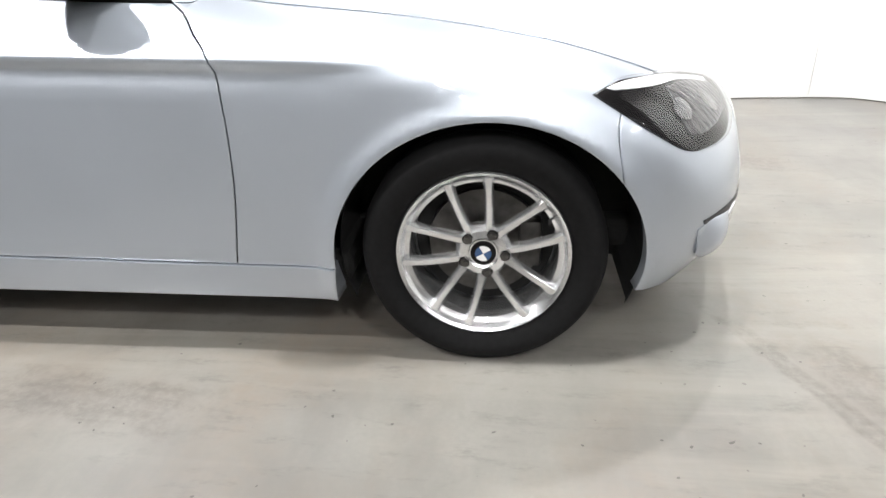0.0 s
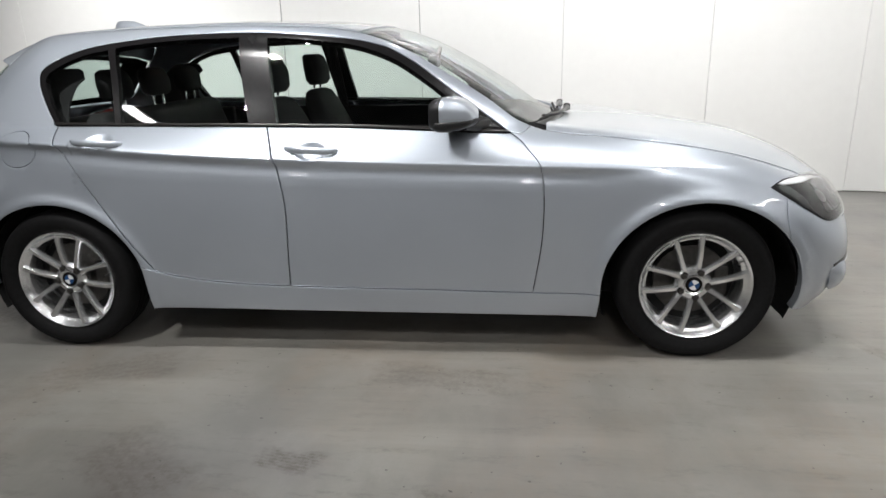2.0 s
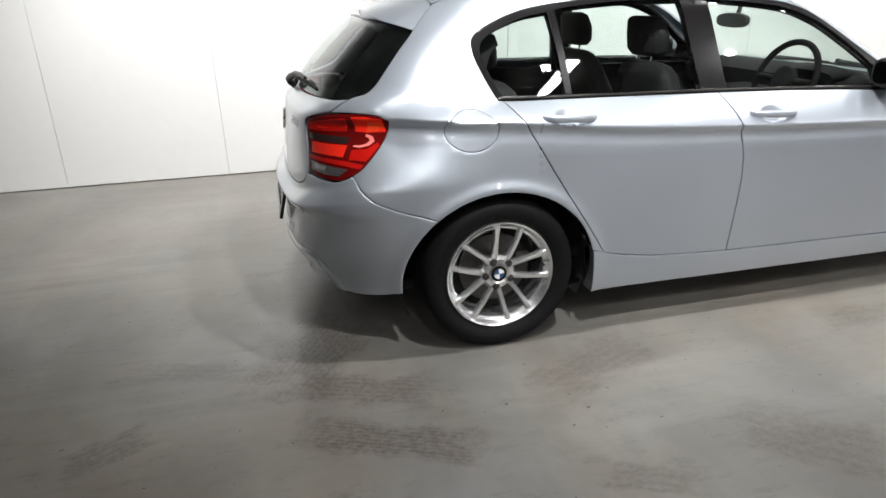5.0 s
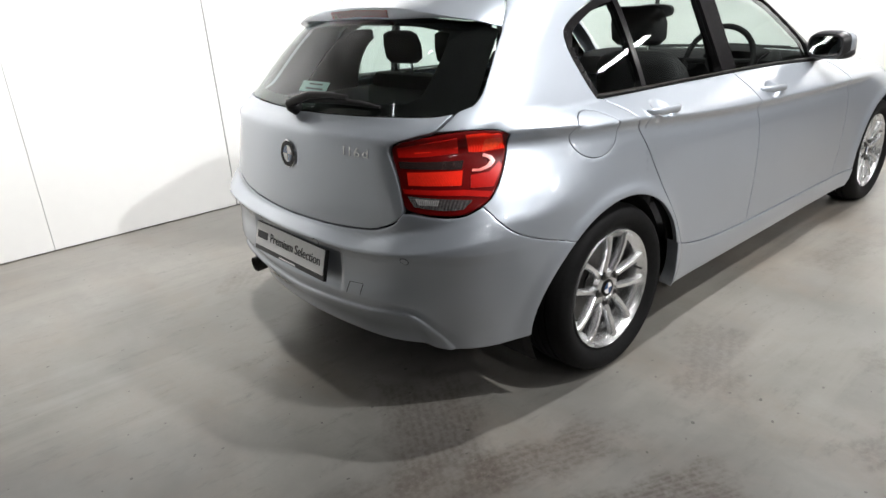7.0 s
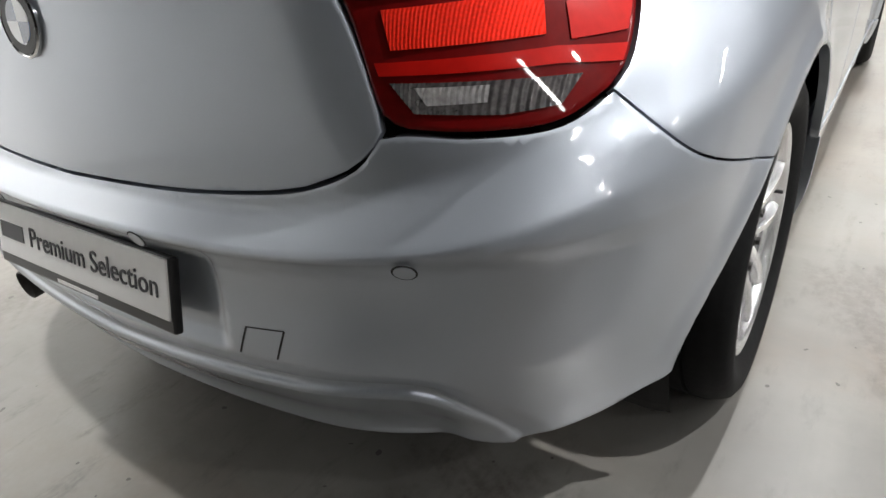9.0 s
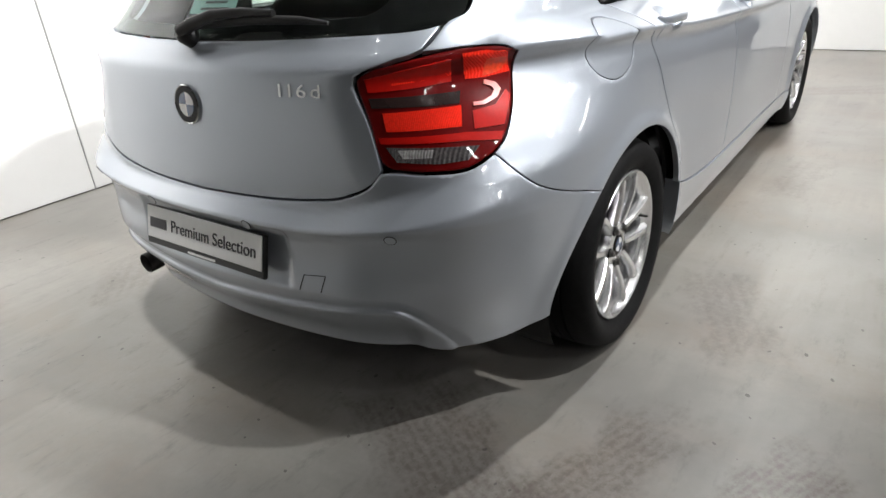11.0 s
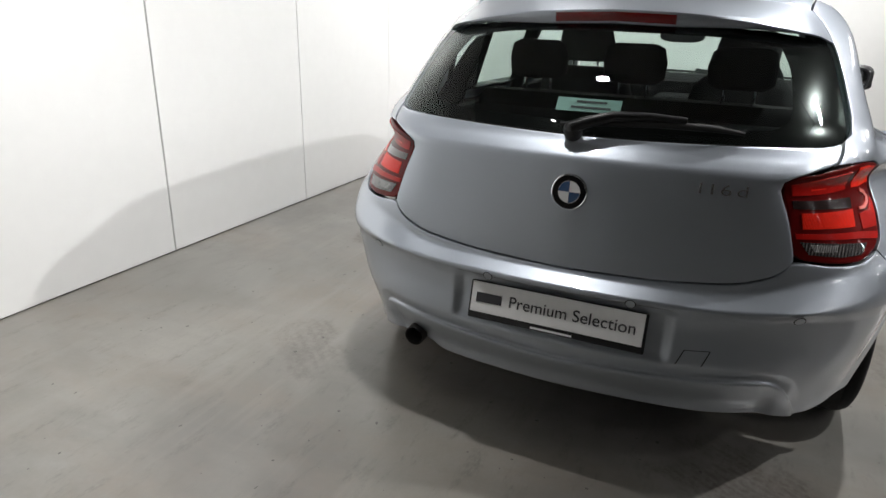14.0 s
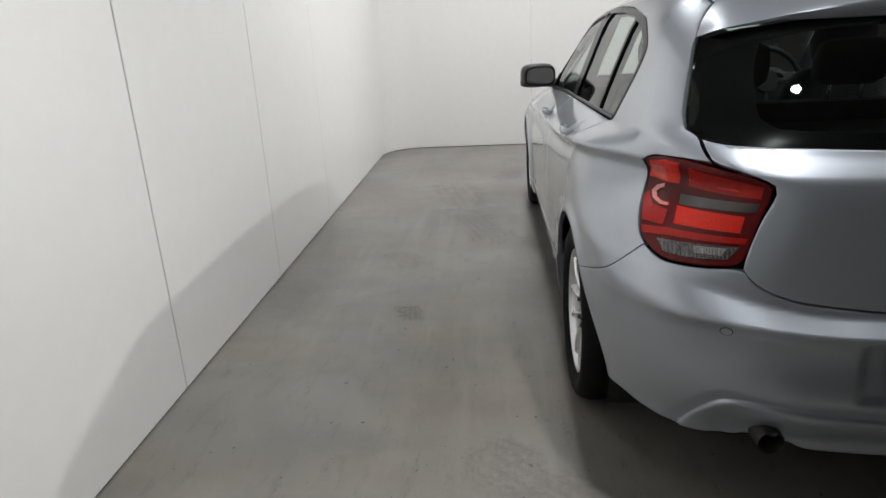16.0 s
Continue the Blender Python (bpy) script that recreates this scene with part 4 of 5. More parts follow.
tailgate = panel("tailgate", "rear", loop(run(gate_top), run(gate_side), run(gate_low), run(flipped(gate_low)), run(flipped(gate_side)), run(flipped(gate_top))), PAINT, car, label="closed silver tailgate", gap=0.001)[0]
window = panel("rear_window", "rear", rear_glass, REAR_PANE, tailgate, lift=0.001, depth=0.006, label="dark-tinted rear window", grid=0.02, roll=0.2)[0]
window.visible_shadow = False
relax(window)
panel("window_border", "rear", rear_glass, PRINT_BLACK, tailgate, holes=[inner], lift=-0.010, depth=0.0012, gap=0.004, roll=0.0, label="black printed border of the window", grid=0.02)


def skin_frame(kind, a, b, lift=0.0):
    """A pose on the skin: z out of it, y up along it."""
    p = on_skin(kind, np.array([[a, b]]))[0]
    n = Vector(skin_normal(p[None])[0])
    side = Vector((0, 0, 1)).cross(n).normalized()
    up = n.cross(side)
    return Matrix.Translation(Vector(p) + n * lift) @ Matrix((side, up, n)).transposed().to_4x4()


def emblem(m, radius, parent):
    """A round blue and white emblem in a chrome ring."""
    ring_ob = part("emblem", lathe([(0, 0.0), (radius, 0.0), (radius, 0.004), (radius * 0.95, 0.006), (radius * 0.9, 0.004), (0, 0.004)], 40, m), CHROME, parent, "round chrome-ringed emblem", smooth=30)
    part("emblem_band", lathe([(radius * 0.62, 0.0045), (radius * 0.9, 0.0045), (radius * 0.9, 0.0052), (radius * 0.62, 0.0052)], 40, m, closed=True), GLOSS_BLACK, ring_ob, "black emblem band")
    for k in range(4):
        bm = bmesh.new()
        rim = [(0, 0)] + [(radius * 0.6 * math.cos(radians(a)), radius * 0.6 * math.sin(radians(a))) for a in np.linspace(90 * k, 90 * k + 90, 9)]
        low = [bm.verts.new(m @ Vector((*q, 0.0042))) for q in rim]
        high = [bm.verts.new(m @ Vector((*q, 0.0056))) for q in rim]
        bm.faces.new(high), bm.faces.new(low[::-1])
        for i in range(len(rim)):
            bm.faces.new((low[i], low[(i + 1) % len(rim)], high[(i + 1) % len(rim)], high[i]))
        part("emblem_quarter", bm, (BADGE_WHITE, BLUE)[k % 2], ring_ob, ("white emblem quarter", "blue emblem quarter")[k % 2])
    return ring_ob


emblem(skin_frame("rear", 0.0, 0.834, 0.001), 0.049, tailgate)
for ch, off in zip("116d", (0.052, 0.024, -0.008, -0.046)):
    letter = text_mesh(ch, 0.044, 0.002)
    letter.transform(skin_frame("rear", -0.375 + off, 0.880, 0.002) @ Matrix.Diagonal((1.35, 0.9, 1.0, 1.0)))
    part("model_letter", letter, ALLOY, tailgate, "small silver raised letter")

# wiper
wiper_at = skin_frame("rear", 0.02, 0.976, 0.004)
wiper = part("rear_wiper", merge(lathe([(0, 0.0), (0.024, 0.0), (0.024, 0.03), (0.016, 0.042), (0, 0.044)], 20, wiper_at)), BLACK_TRIM, tailgate, "black rear wiper at rest", smooth=40)


def along_glass(rows):
    out = []
    for y, z, lift in rows:
        p = on_skin("rear", np.array([[y, z]]))[0]
        out.append(Vector(p) + Vector(skin_normal(p[None])[0]) * lift)
    return out


part("wiper_arm", tube(along_glass([(0.02, 0.976, 0.042), (-0.02, 0.992, 0.044), (-0.08, 1.012, 0.040), (-0.17, 1.020, 0.032), (-0.26, 1.019, 0.026)]), 0.013, 8, [1.3, 1.2, 1.0, 0.8, 0.6]), BLACK_TRIM, wiper, smooth=50)
part("wiper_blade", tube(along_glass([(0.06, 0.994, 0.012), (-0.08, 1.004, 0.016), (-0.20, 1.010, 0.018), (-0.33, 1.009, 0.014), (-0.40, 1.004, 0.008)]), 0.009, 8, [0.6, 1, 1.2, 1, 0.5]), SEAL, wiper, smooth=50)
sticker_at = skin_frame("rear", 0.002, 1.054, -0.010)
sticker = part("window_sticker", box((0.178, 0.042, 0.001), m=None, at=(0, 0, 0)), STICKER, window, "pale green dealer sticker inside the glass")
sticker.matrix_parent_inverse = Matrix()
sticker.data.transform(sticker_at)
for row, (w, dy) in enumerate(((0.085, 0.010), (0.11, -0.008))):
    bar = box((w, 0.006, 0.001), (0.008, dy, 0.0012))
    bar.transform(sticker_at)
    part("printed_line", bar, INK, sticker, "dark printed line")

# ---- rear bumper, lamps, plate ----
lamp_low = [(-1.90, 0.772, 0.735), (-1.95, 0.73, 0.711), (-2.0, 0.655, 0.709), (-2.025, 0.59, 0.715), (-2.04, 0.562, 0.712)]
gate_edge = [(-2.04, 0.562, 0.712), (-2.05, 0.528, 0.676), (-2.07, 0.465, 0.649), (-2.085, 0.40, 0.638), (-2.10, 0.25, 0.626), (-2.11, 0.0, 0.619)]
arch_edge = [(x, -on_side(x, z).y, z) for x, z in arch(-AXLE, 186, rear_arch_angle)]
low_left = [(-2.12, 0.0, 0.235), (-2.11, 0.2, 0.235), (-2.09, 0.37, 0.237), (-2.07, 0.42, 0.255), (-2.06, 0.47, 0.262), (-2.04, 0.52, 0.255), (-2.02, 0.57, 0.238), (-1.95, 0.68, 0.235), (-1.85, 0.77, 0.24), arch_edge[0]]
low_plain = [(-2.12, 0.0, 0.235), (-2.09, 0.37, 0.237), (-2.02, 0.57, 0.237), (-1.95, 0.68, 0.235), (-1.85, 0.77, 0.24), arch_edge[0]]


def smooth_curve(points):
    """Heights over y, with the corners rounded, and their slope."""
    ys = np.linspace(0, 0.9, 901)
    zs = np.pad(np.interp(ys, *zip(*points)), 24, mode="edge")
    zs = np.convolve(zs, np.ones(49) / 49, "valid")
    steep = np.sqrt(1 + np.gradient(zs, ys) ** 2)
    return lambda y: (np.interp(y, ys, zs), np.interp(y, ys, steep))


# the valance: an edge from which the skin falls back, and the lip below it; both sweep down at the ends
valance_edge = smooth_curve([(0.0, 0.404), (0.26, 0.409), (0.42, 0.413), (0.54, 0.419), (0.605, 0.412), (0.645, 0.365), (0.67, 0.300), (0.69, 0.240), (0.9, -0.40)])
valance_lip = smooth_curve([(0.0, 0.342), (0.26, 0.354), (0.40, 0.364), (0.52, 0.376), (0.582, 0.374), (0.613, 0.337), (0.635, 0.285), (0.655, 0.225), (0.9, -0.55)])


def bumper_dent(p):
    """Plate pocket, fold under the crease, and the lip of the valance."""
    y, z = np.abs(p[:, 1]), p[:, 2]
    tail = ease(p[:, 0], -1.75, -1.88)
    pocket = ease(y, 0.325, 0.290) * ease(z, 0.566, 0.552) * ease(z, 0.40, 0.43)
    drop = ridge_of(y) - z
    fold = np.clip(drop, 0.0, 0.035) * (1 - ease(drop, 0.05, 0.20)) * ease(y, 0.74, 0.60) * tail
    (edge, edge_steep), (lip, lip_steep) = valance_edge(y), valance_lip(y)
    below, above = (edge - z) / edge_steep, (z - lip) / lip_steep
    recess = np.clip(below / np.maximum(below + above, 0.012), 0.0, 1.0) * (below > 0)
    step, ends = ease(above, 0.010, 0.001), 1 - 0.6 * ease(y, 0.585, 0.65)
    under = 0.30 * np.clip(-above - 0.004, 0.0, 0.12)
    return -0.014 * pocket - 0.34 * fold + ((-0.017 * recess + 0.020 * step) * ends - under) * tail


def valance_rib(curve, off):
    rib = tail_rib(lambda y: np.maximum(curve(y)[0] + off * curve(y)[1], 0.2), 0.70, 0.004)
    return rib[rib[:, 1] > 0.262]


rear_bumper = panel(
    "rear_bumper", "tail",
    loop(wrapped(bump_top), wrapped(lamp_low), wrapped(gate_edge), wrapped(gate_edge, -1, True), wrapped(lamp_low, -1, True), wrapped(bump_top, -1, True),
         wrapped(arch_edge, -1, True), wrapped(low_plain, -1, True), wrapped(low_left), wrapped(arch_edge)),
    PAINT, car, label="silver rear bumper", dent=bumper_dent, grid=0.009, depth=0.03,
    ribs=[tail_rib(lambda y, off=off: ridge_of(y) + off, 0.76) for off in (-0.010, -0.004, 0.0, 0.004, 0.010)]
    + [valance_rib(valance_edge, off) for off in (-0.005, 0.0, 0.005)] + [valance_rib(valance_lip, off) for off in (-0.010, -0.005, 0.0, 0.0055, 0.011)],
)[0]
for y in (-0.613, -0.19, 0.19, 0.613):
    m = skin_frame("tail", math.atan2(y, -2.09 - HUB_X) % (2 * math.pi), 0.567 if abs(y) < 0.5 else 0.579, 0.0002)
    part("parking_sensor", lathe([(0, 0.0), (0.0125, 0.0), (0.0125, 0.0015), (0, 0.0022)], 20, m), PAINT, rear_bumper, "round silver parking sensor", smooth=30)
    part("sensor_ring", lathe([(0.0125, 0.0), (0.0148, 0.0), (0.0148, 0.0008), (0.0125, 0.0008)], 20, m, closed=True), SEAL, rear_bumper)
for (y0, z0), (y1, z1) in (((-0.345, 0.456), (-0.327, 0.414)), ((-0.412, 0.462), (-0.394, 0.418)), ((-0.412, 0.462), (-0.345, 0.456))):
    line = [(-2.11, y0, z0), (-2.11, y1, z1)]
    back = [(x, y - 0.0024, z - 0.0014) for x, y, z in line[::-1]]
    panel("towing_eye_seam", "tail", loop(wrapped(line), wrapped(back)), SEAL, rear_bumper, dent=bumper_dent, lift=0.0020, depth=0.002, gap=0.0, roll=0.0, label="thin seam of the towing eye cover")

lamp_outline = loop(wrapped(lamp_points), wrapped(lamp_in), wrapped(lamp_bottom), wrapped(lamp_out))
for lamp_ob in panel("tail_lamp", "tail", lamp_outline, RED_DARK, car, mirror=True, label="red tail lamp with dark and clear bands", lift=-0.004, depth=0.03, gap=0.0025, grid=0.02):
    sign = 1 if lamp_ob.data.vertices[0].co.y > 0 else -1

    def piece(name, corners, mat, label, lift=-0.001, sign=sign, lamp_ob=lamp_ob):
        spots = [(radians(180 - turn), z) for turn, z in corners]
        panel(name, "tail", loop(*[run([p, q], 0.012) for p, q in zip(spots, spots[1:] + spots[:1])]), mat, lamp_ob, mirror="other" if sign < 0 else False, lift=lift, depth=0.006, grid=0.012, gap=0.0, label=label, roll=0.0)

    piece("upper_reflector", [(34.6, 0.903), (40, 0.916), (46, 0.926), (46, 0.882), (40, 0.878), (34.9, 0.877)], RED, "red upper reflector")
    piece("upper_light_line", [(38, 0.893), (46, 0.900), (46, 0.894), (38, 0.887)], RED_BRIGHT, "bright red light line", 0.0005)
    piece("corner_light", [(47.6, 0.937), (51, 0.937), (54.6, 0.924), (55.2, 0.882), (51, 0.879), (48, 0.882)], RED_BRIGHT, "bright red corner light")
    piece("turn_light", [(51.2, 0.916), (54.4, 0.915), (54.8, 0.896), (53.0, 0.884), (50.6, 0.882)], AMBER_RED, "orange-red turn light", 0.0005)
    # a reflection in the lens, drawn as a pale arc-shaped sheet
    piece("arc_glint", [(50.8, 0.875), (52.4, 0.866), (53.0, 0.852), (52.1, 0.838), (50.0, 0.829), (48.4, 0.831), (48.5, 0.837), (49.8, 0.836), (51.3, 0.843), (51.9, 0.853), (51.5, 0.861), (50.5, 0.867)], LENS_GLINT, "pale arc painted as a reflection in the lamp", 0.0008)
    piece("dark_band", [(34.9, 0.866), (47, 0.862), (46.6, 0.839), (35.2, 0.846)], SMOKED, "smoked dark band")
    piece("lower_reflector", [(36.5, 0.835), (46.8, 0.836), (46.4, 0.796), (36.8, 0.797)], RED_BRIGHT, "bright red ribbed reflector")
    piece("outer_light", [(48.2, 0.822), (51.6, 0.826), (53.8, 0.850), (54.3, 0.838), (52.2, 0.787), (48, 0.788)], RED, "red outer light")
    piece("lower_bar", [(35.7, 0.786), (47, 0.784), (51.9, 0.775), (51.2, 0.760), (47, 0.768), (35.9, 0.773)], RED, "red lower light bar")
    piece("reversing_lamp", [(36.5, 0.766), (48.3, 0.756), (46.6, 0.731), (43, 0.728), (37.8, 0.735)], CLEAR_LAMP, "clear ribbed reversing lamp")
    piece("bulb_window", [(38.0, 0.760), (42.5, 0.757), (42.2, 0.741), (38.6, 0.742)], BADGE_WHITE_RIBBED, "bright ribbed bulb window", 0.0006)

plate_m = look((-2.143, 0, 0.493), (-1.143, 0, 0.493 - 0.26))


def on_plate(bm):
    bm.transform(plate_m)
    return bm


holder = part("plate_holder", on_plate(box((0.508, 0.112, 0.014), (0, -0.004, 0), 0.004)), BLACK_TRIM, rear_bumper, "black plate holder")
part("dealer_plate", on_plate(box((0.494, 0.090, 0.004), (0, 0.005, 0.008), 0.0015)), WHITE_PLATE, holder, "white dealer plate with dark lettering")
words = text_mesh("Premium Selection", 0.0475, 0.0008)
words.transform(Matrix.Translation((0.048, 0.005, 0.0108)))
part("plate_lettering", on_plate(words), INK, holder, "dark grey plate lettering")
part("maker_bar", on_plate(box((0.078, 0.028, 0.0014), (-0.192, 0.005, 0.0106))), INK, holder, "dark bar for the maker's word")
part("holder_print", on_plate(box((0.12, 0.006, 0.001), (0, -0.0525, 0.0072))), WHITE_PLATE, holder, "pale printed line")
exhaust = part("exhaust_pipe", lathe([(0.0315, 0.0), (0.033, 0.002), (0.033, 0.16), (0.029, 0.16), (0.029, 0.004)], 28, look((-2.085, 0.472, 0.278), (-3, 0.472, 0.24)) @ Matrix.Translation((0, 0, 0.0)), closed=True), SOOTY, car, "steel exhaust pipe with a dark mouth", smooth=40)

# ---- front bumper and headlamps ----
front_arch = [(x, -on_side(x, z).y, z) for x, z in arch(AXLE, 36, -15)]
nose_up = [(1.74, 0.71, 0.715), (1.80, 0.63, 0.712), (1.91, 0.495, 0.683), (1.98, 0.30, 0.675), (2.01, 0.0, 0.675)]
nose_low = [front_arch[-1], (1.80, 0.79, 0.185), (1.92, 0.62, 0.17), (2.0, 0.3, 0.165), (2.02, 0.0, 0.165)]
front_bumper = panel(
    "front_bumper", "nose",
    loop(nosed(nose_up, 1, True), nosed(bumper_up, 1, True), nosed(front_arch), nosed(nose_low), nosed(nose_low, -1, True), nosed(front_arch, -1, True), nosed(bumper_up, -1), nosed(nose_up, -1)),
    PAINT, car, label="silver front bumper", depth=0.03, grid=0.03, gap=0.001,
)[0]
head_top = [(1.573, 0.829, 0.707), (1.61, 0.80, 0.722), (1.66, 0.765, 0.730), (1.766, 0.663, 0.722), (1.84, 0.575, 0.708), (1.915, 0.480, 0.684)]
head_front = [(1.915, 0.480, 0.684), (1.965, 0.445, 0.655), (1.975, 0.51, 0.605), (1.92, 0.67, 0.572)]
head_low = [(1.92, 0.67, 0.572), (1.865, 0.76, 0.566), (1.805, 0.815, 0.570), (1.728, 0.841, 0.613), (1.65, 0.842, 0.66), (1.573, 0.829, 0.707)]
head_outline = loop(nosed(head_top), nosed(head_front), nosed(head_low))
for head in panel("headlamp", "nose", head_outline, GLOSS_BLACK, car, mirror=True, label="headlamp with clear lens and dark inside", lift=0.003, depth=0.01, gap=0.001):
    sign = 1 if head.data.vertices[0].co.y > 0 else -1

    def bit(name, corners, mat, label, lift, sign=sign, head=head):
        return panel(name, "nose", loop(*[nosed(c) for c in corners]), mat, head, mirror="other" if sign < 0 else False, lift=lift, depth=0.004, grid=0.02, gap=0.0, label=label)[0]

    bit("inner_reflector", [[(1.74, 0.70, 0.700), (1.82, 0.60, 0.695), (1.90, 0.51, 0.672)], [(1.90, 0.51, 0.672), (1.93, 0.50, 0.645), (1.93, 0.56, 0.622), (1.89, 0.68, 0.606)], [(1.89, 0.68, 0.606), (1.84, 0.765, 0.598), (1.80, 0.79, 0.605)], [(1.80, 0.79, 0.605), (1.76, 0.75, 0.65), (1.74, 0.70, 0.700)]], HEAD_INNER, "grey inner reflector", 0.005)
    # bright reflection along the lamp's top edge, laid on as white colour
    bit("brow_glint", [[(1.60, 0.80, 0.716), (1.66, 0.765, 0.725), (1.766, 0.665, 0.717), (1.90, 0.505, 0.680)], [(1.90, 0.505, 0.680), (1.895, 0.515, 0.672)], [(1.895, 0.515, 0.672), (1.80, 0.64, 0.701), (1.71, 0.74, 0.707), (1.62, 0.80, 0.710)], [(1.62, 0.80, 0.710), (1.60, 0.80, 0.716)]], BADGE_WHITE, "white strip painted as the lamp's upper reflection", 0.006)
    for px, py, pz, size in ((1.775, 0.742, 0.655, 0.030), (1.868, 0.628, 0.650, 0.036)):
        m = skin_frame("nose", math.atan2(sign * py, px - HUB_F), pz, 0.0055)
        part("projector", lathe([(0, 0.0042), (size * 0.3, 0.0040), (size * 0.6, 0.0030), (size * 0.85, 0.0012), (size, 0.0006), (size, 0.0), (0, 0.0)], 32, m), SMOKED_CLEAR, head, "dark round projector lens", smooth=60)
    lens = bit("lens", [head_top, head_front, head_low], LENS, "clear lens", 0.011)
    lens.visible_shadow = False
intake = loop(nosed([(1.865, 0.775, 0.385), (1.93, 0.68, 0.40), (1.985, 0.50, 0.395)]), nosed([(1.985, 0.50, 0.395), (1.99, 0.46, 0.285)]), nosed([(1.99, 0.46, 0.285), (1.90, 0.70, 0.270)]), nosed([(1.90, 0.70, 0.270), (1.865, 0.775, 0.385)]))
panel("side_intake", "nose", intake, BLACK_TRIM, front_bumper, mirror=True, lift=0.002, depth=0.004, label="black side intake")
fin = loop(nosed([(1.862, 0.788, 0.362), (1.90, 0.735, 0.385), (1.945, 0.665, 0.378)]), nosed([(1.945, 0.665, 0.378), (1.96, 0.630, 0.325), (1.935, 0.650, 0.268)]), nosed([(1.935, 0.650, 0.268), (1.895, 0.725, 0.258), (1.870, 0.765, 0.285)]), nosed([(1.870, 0.765, 0.285), (1.862, 0.788, 0.362)]))


def fin_dome(p):
    """A bulge over the lower corner of the nose."""
    far = ((p[:, 0] - 1.912) / 0.075) ** 2 + ((np.abs(p[:, 1]) - 0.706) / 0.10) ** 2 + ((p[:, 2] - 0.318) / 0.075) ** 2
    return 0.027 * np.clip(1.0 - far, 0.0, 1.0) ** 1.2


panel("bumper_fin", "nose", fin, PAINT, front_bumper, mirror=True, lift=0.003, depth=0.02, grid=0.009, label="silver fin at the bumper's lower corner", roll=0.4, dent=fin_dome)
plate_front = part("front_plate_holder", box((0.012, 0.36, 0.10), (float(NOSE(np.array(0.40))) + 0.005, 0, 0.40), 0.004), BLACK_TRIM, front_bumper, "black front plate holder")
for sign in (1, -1):
    m = skin_frame("nose", math.atan2(sign * 0.60, 1.93 - HUB_F), 0.335, -0.012)
    part("fog_lamp", lathe([(0, 0.0), (0.052, 0.0), (0.055, 0.006), (0.048, 0.014), (0, 0.02)], 28, m), BADGE_WHITE, front_bumper, "round pale fog lamp", smooth=40)

# ---- mirrors, handles, fuel flap ----
def sheared(rows, count=28, power=2.6):
    """A rounded solid lofted along x through rows of (x, y, z, half width, half height)."""
    bm = soft_block([((y, z, x), w, h) for x, y, z, w, h in rows], count, power)
    bm.transform(Matrix(((0, 0, 1, 0), (1, 0, 0, 0), (0, 1, 0, 0), (0, 0, 0, 1))))
    bmesh.ops.recalc_face_normals(bm, faces=bm.faces)
    return bm


for sign in (-1, 1):
    swing = Matrix.Translation((0.380, 0.872 * sign, 1.003)) @ Matrix.Rotation(radians(15 * sign), 4, "Z") @ Matrix.Diagonal((0.96, 0.80, 0.90, 1.0))

    def swung(rows, power=3.6, swing=swing):
        bm = sheared(rows, 28, power)
        bm.transform(swing)
        return bm

    shell = [(-0.05, 0, 0.0, 0.112, 0.060), (-0.035, 0, 0.003, 0.121, 0.068), (0.0, 0, 0.004, 0.121, 0.069), (0.04, 0, 0.003, 0.108, 0.061), (0.075, 0, -0.002, 0.082, 0.045), (0.095, 0, -0.006, 0.052, 0.028), (0.102, 0, -0.008, 0.02, 0.01)]
    mirror_ob = part("wing_mirror", swung(shell), PAINT, car, "silver wing mirror with a black underside", smooth=60)
    part("mirror_underside", swung([(x, y, z - h * 0.63, w * 1.012, h * 0.45) for x, y, z, w, h in shell]), BLACK_TRIM, mirror_ob, "black mirror underside", smooth=60)
    part("mirror_rim", swung([(-0.066, 0, -0.001, 0.112, 0.061), (-0.05, 0, 0.0, 0.120, 0.067), (-0.02, 0, 0.003, 0.1232, 0.0712)]), BLACK_TRIM, mirror_ob, "black rim", smooth=40)
    part("mirror_glass", swung([(-0.0665, 0, -0.001, 0.098, 0.050), (-0.060, 0, -0.001, 0.100, 0.052)]), MIRROR, mirror_ob, "mirror glass", smooth=30)
    part("mirror_foot", tube([(0.50, 0.725 * sign, 0.948), (0.46, 0.785 * sign, 0.950), (0.42, 0.83 * sign, 0.958)], 0.025, 12, [1.2, 0.9, 0.9]), BLACK_TRIM, mirror_ob, "black mirror foot", smooth=50)
    part("indicator_strip", swung([(0.0, 0.055 * sign, -0.012, 0.070, 0.005), (0.045, 0.05 * sign, -0.012, 0.062, 0.005), (0.066, 0.04 * sign, -0.012, 0.05, 0.004)]), LENS, mirror_ob, "clear indicator strip")
    corner = loop(run([(0.412, 0.948), (0.396, 1.0), (0.402, 1.012)]), run([(0.402, 1.012), (0.46, 0.995), (0.565, 0.930)]), run([(0.565, 0.930), (0.412, 0.948)]))
    panel("mirror_base", "side", corner, BLACK_TRIM, mirror_ob, mirror="other" if sign > 0 else False, lift=0.006, depth=0.008, grid=0.03, label="black triangle at the mirror foot")


